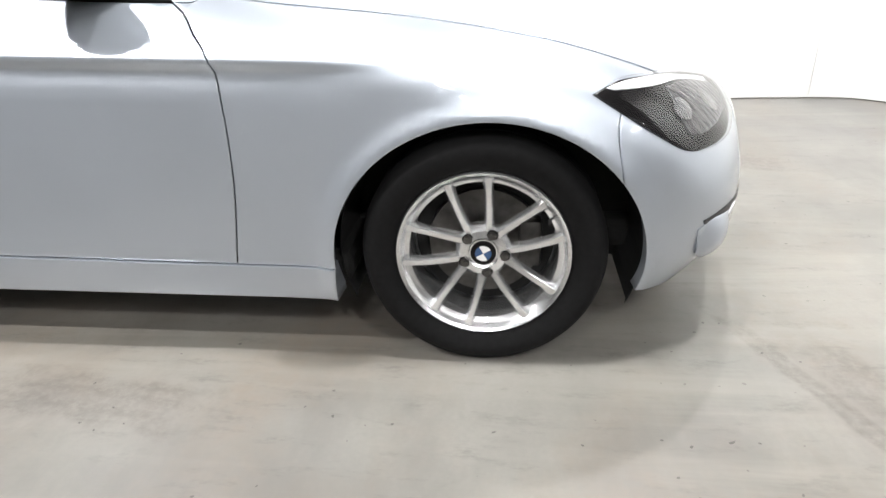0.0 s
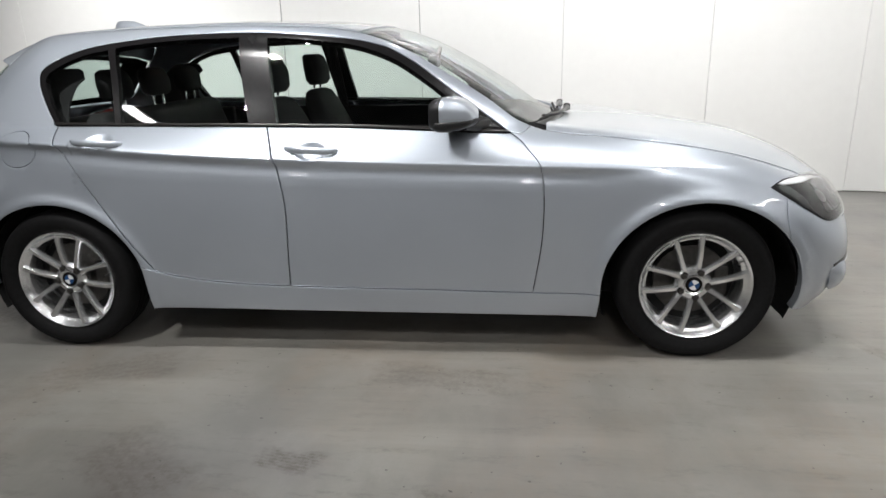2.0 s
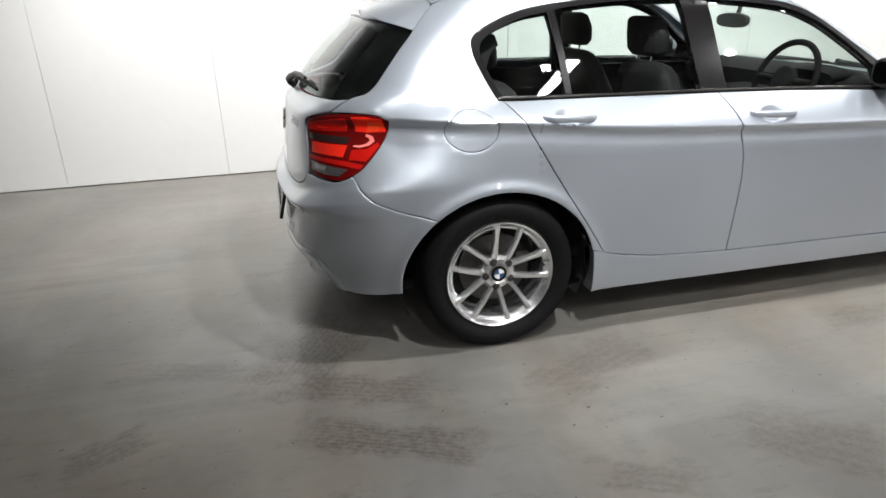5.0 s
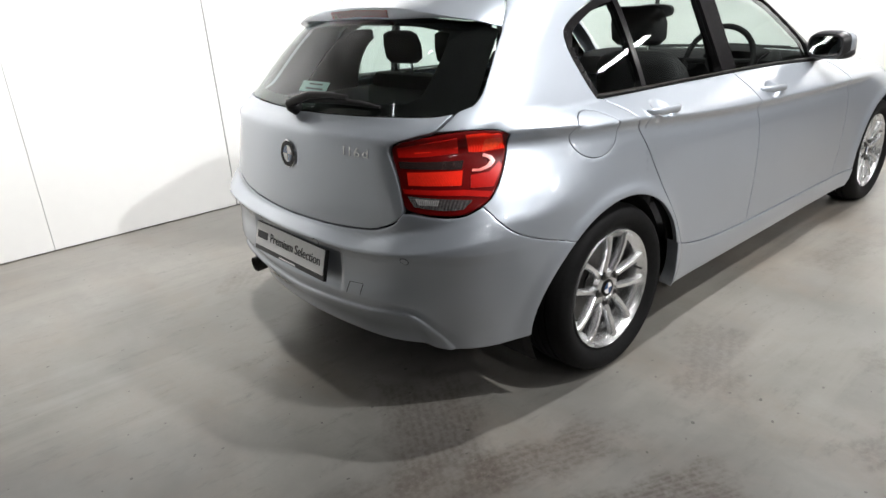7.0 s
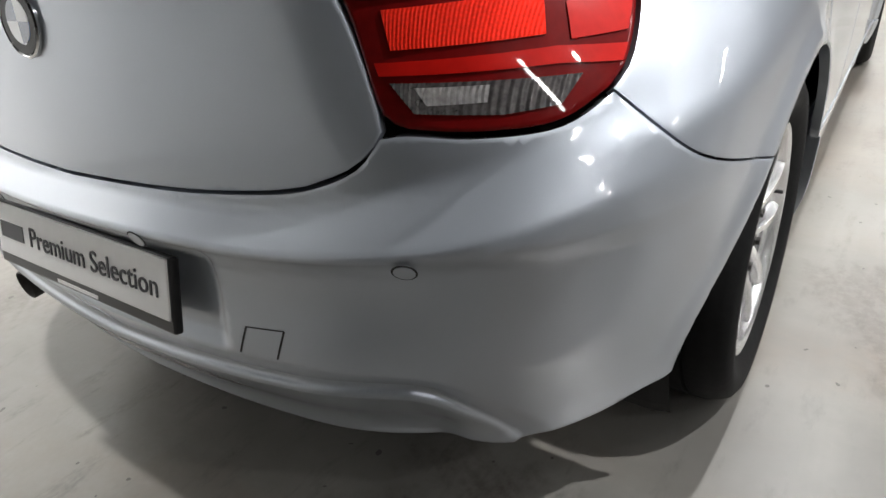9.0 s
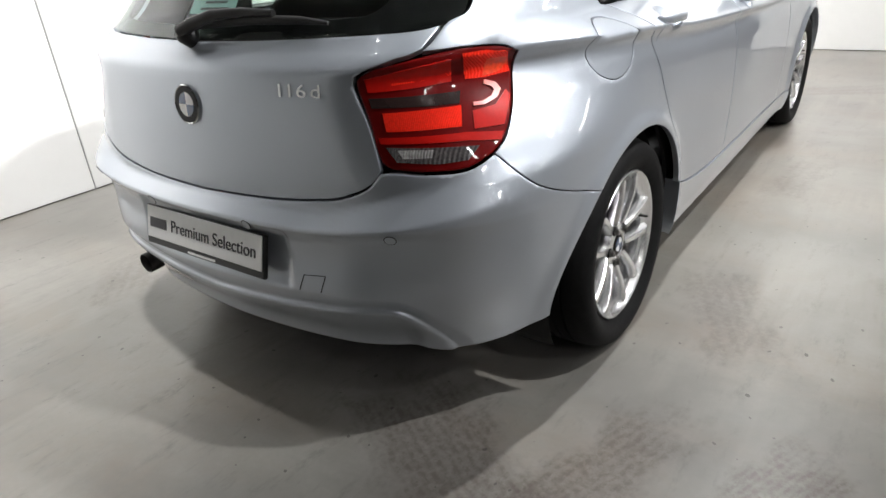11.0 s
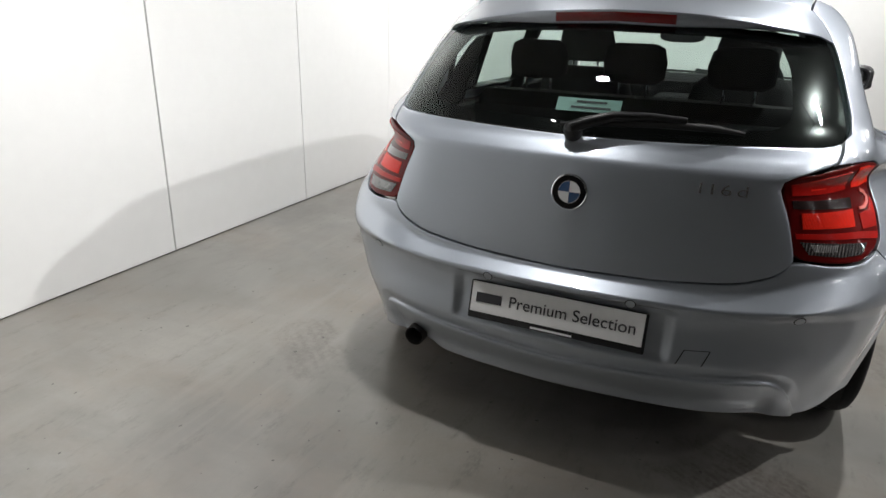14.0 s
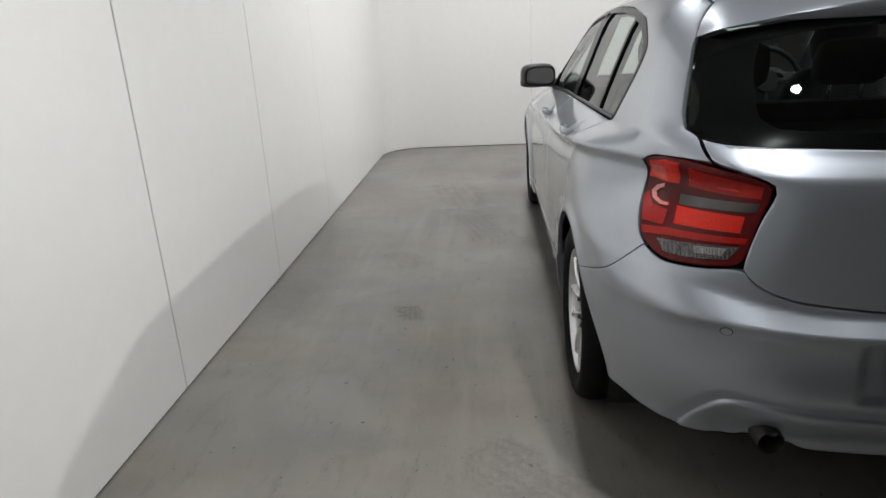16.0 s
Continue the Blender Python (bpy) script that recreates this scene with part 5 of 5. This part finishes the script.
def door_handle(door, cx, cz, sign):
    """A grip bar standing off the door with its lock end."""
    rows = []
    for t in np.linspace(-1, 1, 17):
        x = cx + 0.108 * t
        p = on_side(x, cz - 0.006 * t)
        off = 0.027 * (1 - abs(t) ** 4) + 0.003
        rows.append((x, p.y - off, p.z, 0.0095 * (1 - 0.45 * abs(t) ** 5), 0.0140 * (1 - 0.45 * abs(t) ** 4)))
    grip = sheared([(x, y * -sign, z, w, h) for x, y, z, w, h in rows], 16, 2.2)
    return part("door_handle", grip, PAINT, door, "silver door handle", smooth=60)


for sign, door_f, door_r in zip((1, -1), front_doors, rear_doors):
    real = -1 if door_f.data.vertices[0].co.y < 0 else 1
    door_handle(door_f, -0.19, 0.872, -real)
    door_handle(door_r, -1.085, 0.912, -real)
# ---- wheels ----
def rim_mesh():
    return lathe([(0.184, -0.10), (0.194, -0.11), (0.188, -0.02), (0.187, 0.016), (0.190, 0.026), (0.197, 0.030), (0.2035, 0.034), (0.2085, 0.043), (0.2135, 0.048), (0.2195, 0.052), (0.2225, 0.046), (0.2205, 0.036), (0.206, 0.030), (0.205, -0.115), (0.215, -0.12), (0.212, -0.125)], 72, closed=True)


def tyre_mesh():
    prof = [(0.206, 0.030), (0.217, 0.048), (0.222, 0.062), (0.235, 0.078), (0.262, 0.093), (0.285, 0.094), (0.300, 0.086), (0.309, 0.072), (0.313, 0.058)]
    for k in range(4):
        z = 0.05 - 0.033 * k
        prof += [(0.3165, z), (0.3165, z - 0.024), (0.309, z - 0.026), (0.309, z - 0.031)]
    prof += [(0.313, -0.085), (0.300, -0.10), (0.262, -0.11), (0.218, -0.10), (0.206, -0.09)]
    return lathe([(r * 0.985, h - 0.026) for r, h in prof], 96, closed=True)


def spoke_mesh(side):
    """One of a pair of spokes, leaning to its side, ridged and dished."""
    bm = bmesh.new()
    rings = []
    for t in np.linspace(0, 1, 9):
        r = 0.040 + 0.160 * t
        across = side * (0.021 + 0.029 * t + 0.010 * t * (1 - t))
        width = 0.0130 - 0.0042 * t + 0.006 * t**6
        face = 0.022 + 0.020 * math.sin(math.pi * min(t * 0.62, 1)) + 0.004 * t
        back = face - 0.030 + 0.004 * t
        rings.append([bm.verts.new((r, across + w, h)) for w, h in ((-width, back), (-width * 1.05, face - 0.008), (-width * 0.55, face), (width * 0.55, face), (width * 1.05, face - 0.008), (width, back))])
    for a, b in zip(rings, rings[1:]):
        for k in range(6):
            bm.faces.new((a[k], b[k], b[(k + 1) % 6], a[(k + 1) % 6]))
    bm.faces.new(rings[0]), bm.faces.new(rings[-1])
    return bm


def shared(name, bm, mat, smooth):
    ob = part(name, bm, mat, smooth=smooth)
    data = ob.data
    bpy.data.objects.remove(ob)
    return data


WHEEL_PARTS = {
    "rim": shared("wheel", rim_mesh(), ALLOY, 35),
    "tyre": shared("tyre", tyre_mesh(), RUBBER, 40),
    "spokes": [shared("spoke", spoke_mesh(s), ALLOY, 40) for s in (-1, 1)],
    "hub": shared("hub", lathe([(0, -0.02), (0.070, -0.02), (0.072, 0.012), (0.060, 0.026), (0.042, 0.030), (0.036, 0.026), (0, 0.026)], 40), ALLOY, 30),
    "bolt": shared("wheel_bolt", lathe([(0, 0.0), (0.0125, 0.0), (0.0125, 0.004), (0.0085, 0.004), (0.0085, 0.012), (0, 0.012)], 6), STEEL, 30),
    "well": shared("bolt_well", lathe([(0, 0.0), (0.0145, 0.0), (0.0145, 0.002), (0, 0.002)], 20), GLOSS_BLACK, 30),
    "disc": shared("brake_disc", lathe([(0.045, -0.045), (0.145, -0.045), (0.147, -0.05), (0.147, -0.062), (0.045, -0.062)], 48, closed=True), STEEL, 30),
    "back": shared("brake_shield", lathe([(0, -0.075), (0.185, -0.075), (0.185, -0.085), (0, -0.085)], 40), LINER, 30),
    "caliper": shared("brake_caliper", box((0.06, 0.13, 0.06), (0.118, 0.0, -0.055), 0.012), STEEL, 40),
    "valve": shared("valve", lathe([(0, 0), (0.004, 0), (0.004, 0.03), (0, 0.031)], 8, Matrix.Translation((0.185, 0.0, 0.02))), SEAL, 40),
}


def child(name, data, parent, m, label=""):
    ob = new(name, data)
    ob.parent = parent
    ob.matrix_local = m
    return tagged(ob, label)


def wheel(x, sign, turn):
    out = Matrix(((1, 0, 0, 0), (0, 0, sign, 0), (0, 1, 0, 0), (0, 0, 0, 1))) if sign > 0 else Matrix(((1, 0, 0, 0), (0, 0, -1, 0), (0, 1, 0, 0), (0, 0, 0, 1)))
    if sign > 0:
        out = Matrix(((-1, 0, 0, 0), (0, 0, 1, 0), (0, 1, 0, 0), (0, 0, 0, 1)))
    ob = child("wheel", WHEEL_PARTS["rim"], car, Matrix.Translation((x, sign * 0.800, 0.3085)) @ out @ Matrix.Rotation(radians(turn), 4, "Z"), "silver ten-spoke alloy wheel with black tyre")
    child("tyre", WHEEL_PARTS["tyre"], ob, Matrix(), "black rubber tyre")
    hub = child("hub", WHEEL_PARTS["hub"], ob, Matrix())
    for k in range(5):
        spin = Matrix.Rotation(radians(72 * k), 4, "Z")
        for s in (0, 1):
            child("spoke", WHEEL_PARTS["spokes"][s], ob, spin)
        child("bolt_well", WHEEL_PARTS["well"], ob, spin @ Matrix.Rotation(radians(36), 4, "Z") @ Matrix.Translation((0.054, 0, 0.0265)))
        child("wheel_bolt", WHEEL_PARTS["bolt"], ob, spin @ Matrix.Rotation(radians(36), 4, "Z") @ Matrix.Translation((0.054, 0, 0.0285)))
    child("brake_disc", WHEEL_PARTS["disc"], ob, Matrix())
    child("brake_shield", WHEEL_PARTS["back"], ob, Matrix())
    child("brake_caliper", WHEEL_PARTS["caliper"], ob, Matrix.Rotation(radians(-turn), 4, "Z"))
    child("valve", WHEEL_PARTS["valve"], ob, Matrix())
    cap = lathe([(0, 0.0), (0.0325, 0.0), (0.0325, 0.003), (0.029, 0.005), (0, 0.005)], 32, Matrix.Translation((0, 0, 0.026)))
    centre = part("hub_cap", cap, GLOSS_BLACK, ob, "round blue and white hub cap", smooth=30)
    return ob


for x, sign, turn in ((AXLE - 0.012, -1, 28.5), (-AXLE, -1, 7.0), (AXLE, 1, 20.0), (-AXLE, 1, 50.0)):
    ob = wheel(x, sign, turn)
    for k in range(4):
        bm = bmesh.new()
        rim_pts = [(0, 0)] + [(0.021 * math.cos(radians(a)), 0.021 * math.sin(radians(a))) for a in np.linspace(90 * k, 90 * k + 90, 7)]
        low = [bm.verts.new((*q, 0.0305)) for q in rim_pts]
        high = [bm.verts.new((*q, 0.0322)) for q in rim_pts]
        bm.faces.new(high), bm.faces.new(low[::-1])
        for i in range(len(rim_pts)):
            bm.faces.new((low[i], low[(i + 1) % len(rim_pts)], high[(i + 1) % len(rim_pts)], high[i]))
        part("cap_quarter", bm, (BADGE_WHITE, BLUE)[k % 2], ob)


def sidewall_bars(wheel_ob, turn, first, count):
    """Worn pale bars where the sidewall carries its moulded writing."""
    for k in range(count):
        a = radians(first + 4.6 * k - turn)
        m = Matrix.Rotation(a, 4, "Z") @ Matrix.Translation((0.270, 0, 0.0677)) @ Matrix.Rotation(radians(4), 4, "Y")
        bm = box((0.013, 0.013 if k % 3 else 0.008, 0.0022), (0, 0, 0), 0.0006, segments=1)
        bm.transform(m)
        part("sidewall_mark", bm, WORN_MARK, wheel_ob, "worn grey-brown bar on the sidewall")


for ob in [o for o in car.children if o.name.startswith("wheel")]:
    at = ob.matrix_local.translation
    if at.y < 0 and at.x > 0:
        sidewall_bars(ob, 28.5, 78, 11)


def arch_liner(xw, sign):
    """The dark inside of a wheel arch."""
    bm = bmesh.new()
    rows = []
    for a in np.linspace(-24, 204, 46):
        c, s = math.cos(radians(a)), math.sin(radians(a))
        rows.append([bm.verts.new((xw + (ARCH_X + g) * c, sign * y, max(ARCH_Z + (ARCH_H + g) * s, 0.155))) for g, y in ((0.004, 0.80), (0.012, 0.77), (0.012, 0.50))])
    for p, q in zip(rows, rows[1:]):
        for n in range(2):
            bm.faces.new((p[n], p[n + 1], q[n + 1], q[n]))
    bm.faces.new([r[2] for r in rows])
    part("arch_liner", bm, LINER, car, "black wheel arch liner")


for xw in (-AXLE, AXLE):
    for sign in (-1, 1):
        arch_liner(xw, sign)

# ---- underside and cabin ----
part("underbody", merge(box((1.95, 1.58, 0.10), (0, 0, 0.235), 0.03), box((3.9, 1.10, 0.10), (0, 0, 0.245), 0.03), box((0.24, 1.26, 0.10), (-1.77, 0, 0.31), 0.03), box((0.14, 1.34, 0.04), (-1.73, 0, 0.235), 0.01), box((0.26, 1.0, 0.08), (1.80, 0, 0.26), 0.03)), LINER, car, "dark underbody")
for sign in (-1, 1):
    low = loop(run([(-0.93, 0.37), (-0.30, 0.31), (0.70, 0.30)]), run([(0.70, 0.30), (0.715, 0.70), (0.46, 0.945)]), run([(0.46, 0.945), (-0.4, 0.958), (-1.31, 0.972)]), run([(-1.31, 0.972), (-1.12, 0.68), (-0.93, 0.37)]))
    panel("door_trim", "side", low, PLASTIC, car, mirror="other" if sign > 0 else False, lift=-0.045, depth=0.01, grid=0.08, label="black inner door trim")
pillar = loop(run([(-1.33, 0.95), (-1.338, 1.06), (-1.31, 1.15), (-1.27, 1.19)]), run([(-1.27, 1.19), (-1.30, 1.24), (-1.46, 1.235), (-1.55, 1.17)]), run([(-1.55, 1.17), (-1.64, 1.06), (-1.70, 0.95)]), run([(-1.70, 0.95), (-1.33, 0.95)]))
panel("pillar_trim", "side", pillar, CLOTH, car, mirror=True, lift=-0.095, depth=0.006, grid=0.05, label="dark trim inside the rear pillar")
part("cabin_floor", box((2.3, 1.45, 0.04), (-0.25, 0, 0.31), 0.01), CLOTH, car, "dark cabin carpet")
part("load_cover", box((0.52, 1.18, 0.03), (-1.52, 0, 0.925), 0.012), CLOTH, car, "dark load cover")
part("load_sides", merge(box((0.75, 0.04, 0.55), (-1.50, 0.64, 0.66), 0.01), box((0.75, 0.04, 0.55), (-1.50, -0.64, 0.66), 0.01), box((0.04, 1.2, 0.5), (-1.9, 0, 0.66), 0.01)), PLASTIC, car)
part("bulkhead", box((0.05, 1.35, 0.55), (0.86, 0, 0.62), 0.02), PLASTIC, car)
dash = part("dashboard", merge(sheared([(0.42, 0, 0.86, 0.66, 0.06), (0.50, 0, 0.88, 0.68, 0.075), (0.65, 0, 0.88, 0.68, 0.075), (0.82, 0, 0.87, 0.62, 0.05)], 40, 6), sheared([(0.40, -0.36, 0.93, 0.15, 0.035), (0.46, -0.36, 0.945, 0.17, 0.045), (0.60, -0.36, 0.93, 0.16, 0.03)], 24, 3), box((0.4, 0.26, 0.35), (0.42, 0, 0.68), 0.04)), PLASTIC, car, "black dashboard", smooth=50)


def seat(cx, cy):
    """A front seat with its headrest on two posts."""
    cushion = part("seat", soft_block([((cx + 0.06, cy, 0.40), 0.25, 0.23), ((cx + 0.06, cy, 0.50), 0.27, 0.255), ((cx + 0.05, cy, 0.56), 0.25, 0.24), ((cx + 0.03, cy, 0.575), 0.18, 0.17)], 28, 4), CLOTH, car, "dark cloth front seat", smooth=60)
    back = [((cx - 0.16, cy, 0.50), 0.075, 0.235), ((cx - 0.20, cy, 0.65), 0.085, 0.25), ((cx - 0.26, cy, 0.85), 0.075, 0.245), ((cx - 0.31, cy, 0.98), 0.060, 0.215), ((cx - 0.325, cy, 1.03), 0.045, 0.17), ((cx - 0.33, cy, 1.045), 0.025, 0.12)]
    part("backrest", soft_block(back, 28, 3.5), CLOTH, cushion, smooth=60)
    head = [((cx - 0.325, cy, 1.07), 0.035, 0.10), ((cx - 0.325, cy, 1.095), 0.052, 0.128), ((cx - 0.33, cy, 1.16), 0.055, 0.132), ((cx - 0.345, cy, 1.22), 0.045, 0.118), ((cx - 0.35, cy, 1.235), 0.025, 0.09)]
    part("headrest", soft_block(head, 24, 3), CLOTH, cushion, "dark headrest", smooth=60)
    for d in (-0.06, 0.06):
        part("headrest_post", tube([(cx - 0.335, cy + d, 1.05), (cx - 0.325, cy + d, 1.12)], 0.006), CHROME, cushion)


seat(-0.165, -0.36), seat(-0.165, 0.36)
bench = part("rear_bench", merge(soft_block([((-0.88, 0, 0.40), 0.26, 0.60), ((-0.88, 0, 0.54), 0.27, 0.61), ((-0.90, 0, 0.57), 0.22, 0.56)], 40, 6), soft_block([((-1.12, 0, 0.52), 0.08, 0.60), ((-1.19, 0, 0.75), 0.085, 0.61), ((-1.245, 0, 0.97), 0.07, 0.60), ((-1.255, 0, 1.0), 0.045, 0.57)], 40, 6)), CLOTH, car, "dark cloth rear bench", smooth=60)
for y in (-0.36, 0.0, 0.36):
    head = [((-1.265, y, 0.975), 0.03, 0.09), ((-1.265, y, 0.995), 0.045, 0.12), ((-1.27, y, 1.05), 0.048, 0.125), ((-1.28, y, 1.10), 0.04, 0.112), ((-1.283, y, 1.115), 0.02, 0.08)]
    head = [((cx, cy, cz + 0.075), hx, hy * 0.9) for (cx, cy, cz), hx, hy in head]
    part("headrest", soft_block(head, 24, 3), CLOTH, bench, "dark rear headrest", smooth=60)
    for d in (-0.05, 0.05):
        part("headrest_post", tube([(-1.26, y + d, 0.94), (-1.265, y + d, 1.07)], 0.006), CHROME, bench)


def ring_bar(radius, thick, m, count=40):
    return lathe([(radius + thick * math.cos(a), thick * math.sin(a)) for a in np.linspace(0, 2 * math.pi, 10, endpoint=False)], count, m, closed=True)


wheel_m = look((0.27, -0.36, 0.925), (-0.6, -0.36, 1.25))
steer = part("steering_wheel", ring_bar(0.182, 0.015, wheel_m), PLASTIC, car, "black steering wheel", smooth=60)
for a in (180, 0, 270):
    d = Matrix.Rotation(radians(a), 4, "Z")
    part("steering_spoke", tube([wheel_m @ (d @ Vector((0.05, 0, 0.01))), wheel_m @ (d @ Vector((0.18, 0, 0)))], 0.016, 8), PLASTIC, steer, smooth=50)
part("steering_boss", lathe([(0, -0.03), (0.06, -0.02), (0.065, 0.01), (0.05, 0.03), (0, 0.035)], 24, wheel_m), PLASTIC, steer, smooth=40)
part("inside_mirror", merge(sheared([(0.20, 0, 1.185, 0.115, 0.033), (0.215, 0, 1.185, 0.12, 0.037), (0.24, 0, 1.185, 0.10, 0.028)], 24, 3), tube([(0.235, 0, 1.19), (0.25, 0, 1.255)], 0.012)), BLACK_TRIM, car, "black inside mirror", smooth=60)
for sign in (-1, 1):
    part("belt_post", tube([(-0.44, 0.735 * sign, 0.90), (-0.46, 0.67 * sign, 1.12), (-0.47, 0.595 * sign, 1.30)], 0.03, 8), PLASTIC, car, smooth=50)


def on_top(rows):
    return [Vector(on_skin("top", np.array([[x, y]]))[0]) + Vector((0.3, 0, 0.95)) * lift for x, y, lift in rows]


for rows in ([(0.872, 0.43, 0.008), (0.855, 0.28, 0.014), (0.835, 0.10, 0.013), (0.825, -0.04, 0.010)], [(0.868, -0.06, 0.020), (0.850, -0.20, 0.022), (0.800, -0.38, 0.014), (0.735, -0.53, 0.010)]):
    arm = part("screen_wiper", tube(on_top(rows), 0.009, 8, [1.8, 1.2, 0.9, 0.7]), BLACK_TRIM, car, "black windscreen wiper", smooth=50)
    part("wiper_blade", tube(on_top([(rows[1][0] - 0.025, rows[1][1] + 0.10, 0.004), (rows[2][0] - 0.02, rows[2][1] + 0.02, 0.008), (rows[3][0] - 0.015, rows[3][1] - 0.08, 0.004)]), 0.006, 8), SEAL, arm, smooth=50)
    part("pivot_cap", lathe([(0, -0.01), (0.017, -0.01), (0.017, 0.012), (0.011, 0.019), (0, 0.020)], 16, Matrix.Translation(on_top(rows[:1])[0])), BLACK_TRIM, arm, "black pivot cap", smooth=40)

# ---- lamps of the hall, and two added to brighten its walls ----
LAMP_WHITE = glow("lamp_white", (1.0, 0.98, 0.95), 28.0)


def spot_light(x, y, z, power, aim, cone=120, radius=0.07):
    m = look((x, y, z), aim)
    case = part("spotlight", lathe([(0, 0.26), (0.07, 0.26), (0.085, 0.12), (radius + 0.02, 0.0), (radius, 0.0), (0.065, 0.12)], 28, m), BLACK_TRIM, smooth=40)
    tagged(case, "black ceiling spotlight with a bright round mouth", "spotlight", "ceiling spotlights")
    part("bulb", lathe([(0, 0.02), (radius, 0.02), (radius, 0.03), (0, 0.03)], 24, m), LAMP_WHITE, case, "bright lamp face")
    part("drop_rod", tube([m @ Vector((0, 0, 0.22)), (x, y, HIGH)], 0.012), BLACK_TRIM, case)
    return lamp("spot_glow", "SPOT", m @ Matrix.Translation((0, 0, -0.02)), power, radius=radius, cone=cone)


def strip_light(x, y, z, length, power, turn=0.0):
    m = pose(x, y, z, 0, 0, turn)
    b = box((length, 0.16, 0.06), (0, 0, 0.035), 0.01)
    b.transform(m)
    case = tagged(part("strip_light", b, CEILING), "white ceiling strip light, lit", "strip light", "ceiling strip lights")
    for dy in (-0.045, 0.045):
        b = tube([(-length / 2 + 0.05, dy, -0.012), (length / 2 - 0.05, dy, -0.012)], 0.016, 10)
        b.transform(m)
        part("fluorescent_tube", b, LAMP_WHITE, case, "glowing fluorescent tube", smooth=50)
    lamp("strip_glow", "AREA", m @ Matrix.Translation((0, 0, -0.05)), power, shape="RECTANGLE", size=length, size_y=0.16)


for x, y, z, power, aim, cone, radius in (
    (-1.18, -2.2, 2.84, 195, (-0.3, 1.5, 0.6), 112, 0.035), (-2.18, 0.35, 3.1, 155, (-2.65, 2.0, 0.3), 104, 0.06), (-0.72, -1.05, 3.1, 128, (-0.75, -1.35, 0), 128, 0.035), (1.15, -1.1, 3.2, 78, (1.1, -1.9, 0), 112, 0.035),
    # last in this row: added lamp that makes a hot spot on the end wall
    (0.4, 0.9, 3.2, 140, (0.4, 2.3, 0.7), 150, 0.06), (2.2, -0.9, 3.2, 120, (3.0, -0.9, 0.4), 150, 0.06), (2.2, 0.8, 3.2, 160, (3.0, 1.6, 0.4), 150, 0.06), (2.85, -1.15, 3.05, 70, (3.93, -1.2, 2.1), 100, 0.06),
    # first in this row: added fill that only brightens the left wall
    (-3.2, 0.9, 3.15, 85, (-2.75, 2.3, 0.6), 84, 0.05), (-2.1, -4.0, 3.2, 26, (-1.1, -0.9, 0.6), 62, 0.05), (0.5, -4.1, 3.2, 50, (0.4, -0.9, 0.6), 62, 0.05), (2.6, -3.9, 3.2, 82, (1.6, -0.9, 0.6), 62, 0.05),
):
    spot_light(x, y, z, power, aim, cone, radius)
for x, y, power in ((1.1, -5.15, 14), (-3.9, -5.05, 8), (6.1, -5.1, 26), (-3.9, -8.6, 5), (1.1, -8.6, 20), (6.1, -8.6, 20), (-3.9, -12.2, 4), (1.1, -12.2, 12)):
    strip_light(x, y, HIGH - 0.07, 1.25, power, 90.0)

# ---- beyond the end wall ----
BROWN_FLOOR = material("brown_floor_boards", (0.11, 0.062, 0.042), 0.35, grain=0.4, scale=6.0, bump=0.1)
for k in range(9):
    board = box((6.6, 0.43, 0.006), (7.65, -2.02 - 0.44 * k, 0.003), 0.001, segments=1)
    tagged(part("floor_board_strip", board, BROWN_FLOOR), "brown floor strip behind the end wall", "floor", kind="structure")
stand = part("display_stand", tube([(4.38, -1.97, 0.22), (4.38, -1.97, 1.02)], 0.012, 10), BLACK_TRIM, None, smooth=50)
tagged(stand, "thin black display stand on splayed legs", "stand")
for a in (30, 150, 270):
    foot = (4.38 + 0.24 * math.cos(radians(a)), -1.97 + 0.24 * math.sin(radians(a)), 0.014)
    part("leg", tube([(4.38, -1.97, 0.42), foot], 0.008, 8), BLACK_TRIM, stand, smooth=50)
part("head", box((0.05, 0.24, 0.32), (4.38, -1.97, 1.10), 0.012), material("dark_blue_board", (0.02, 0.03, 0.05), 0.2, coat=1.0, grain=0.5, scale=9.0), stand, "glossy dark blue board")
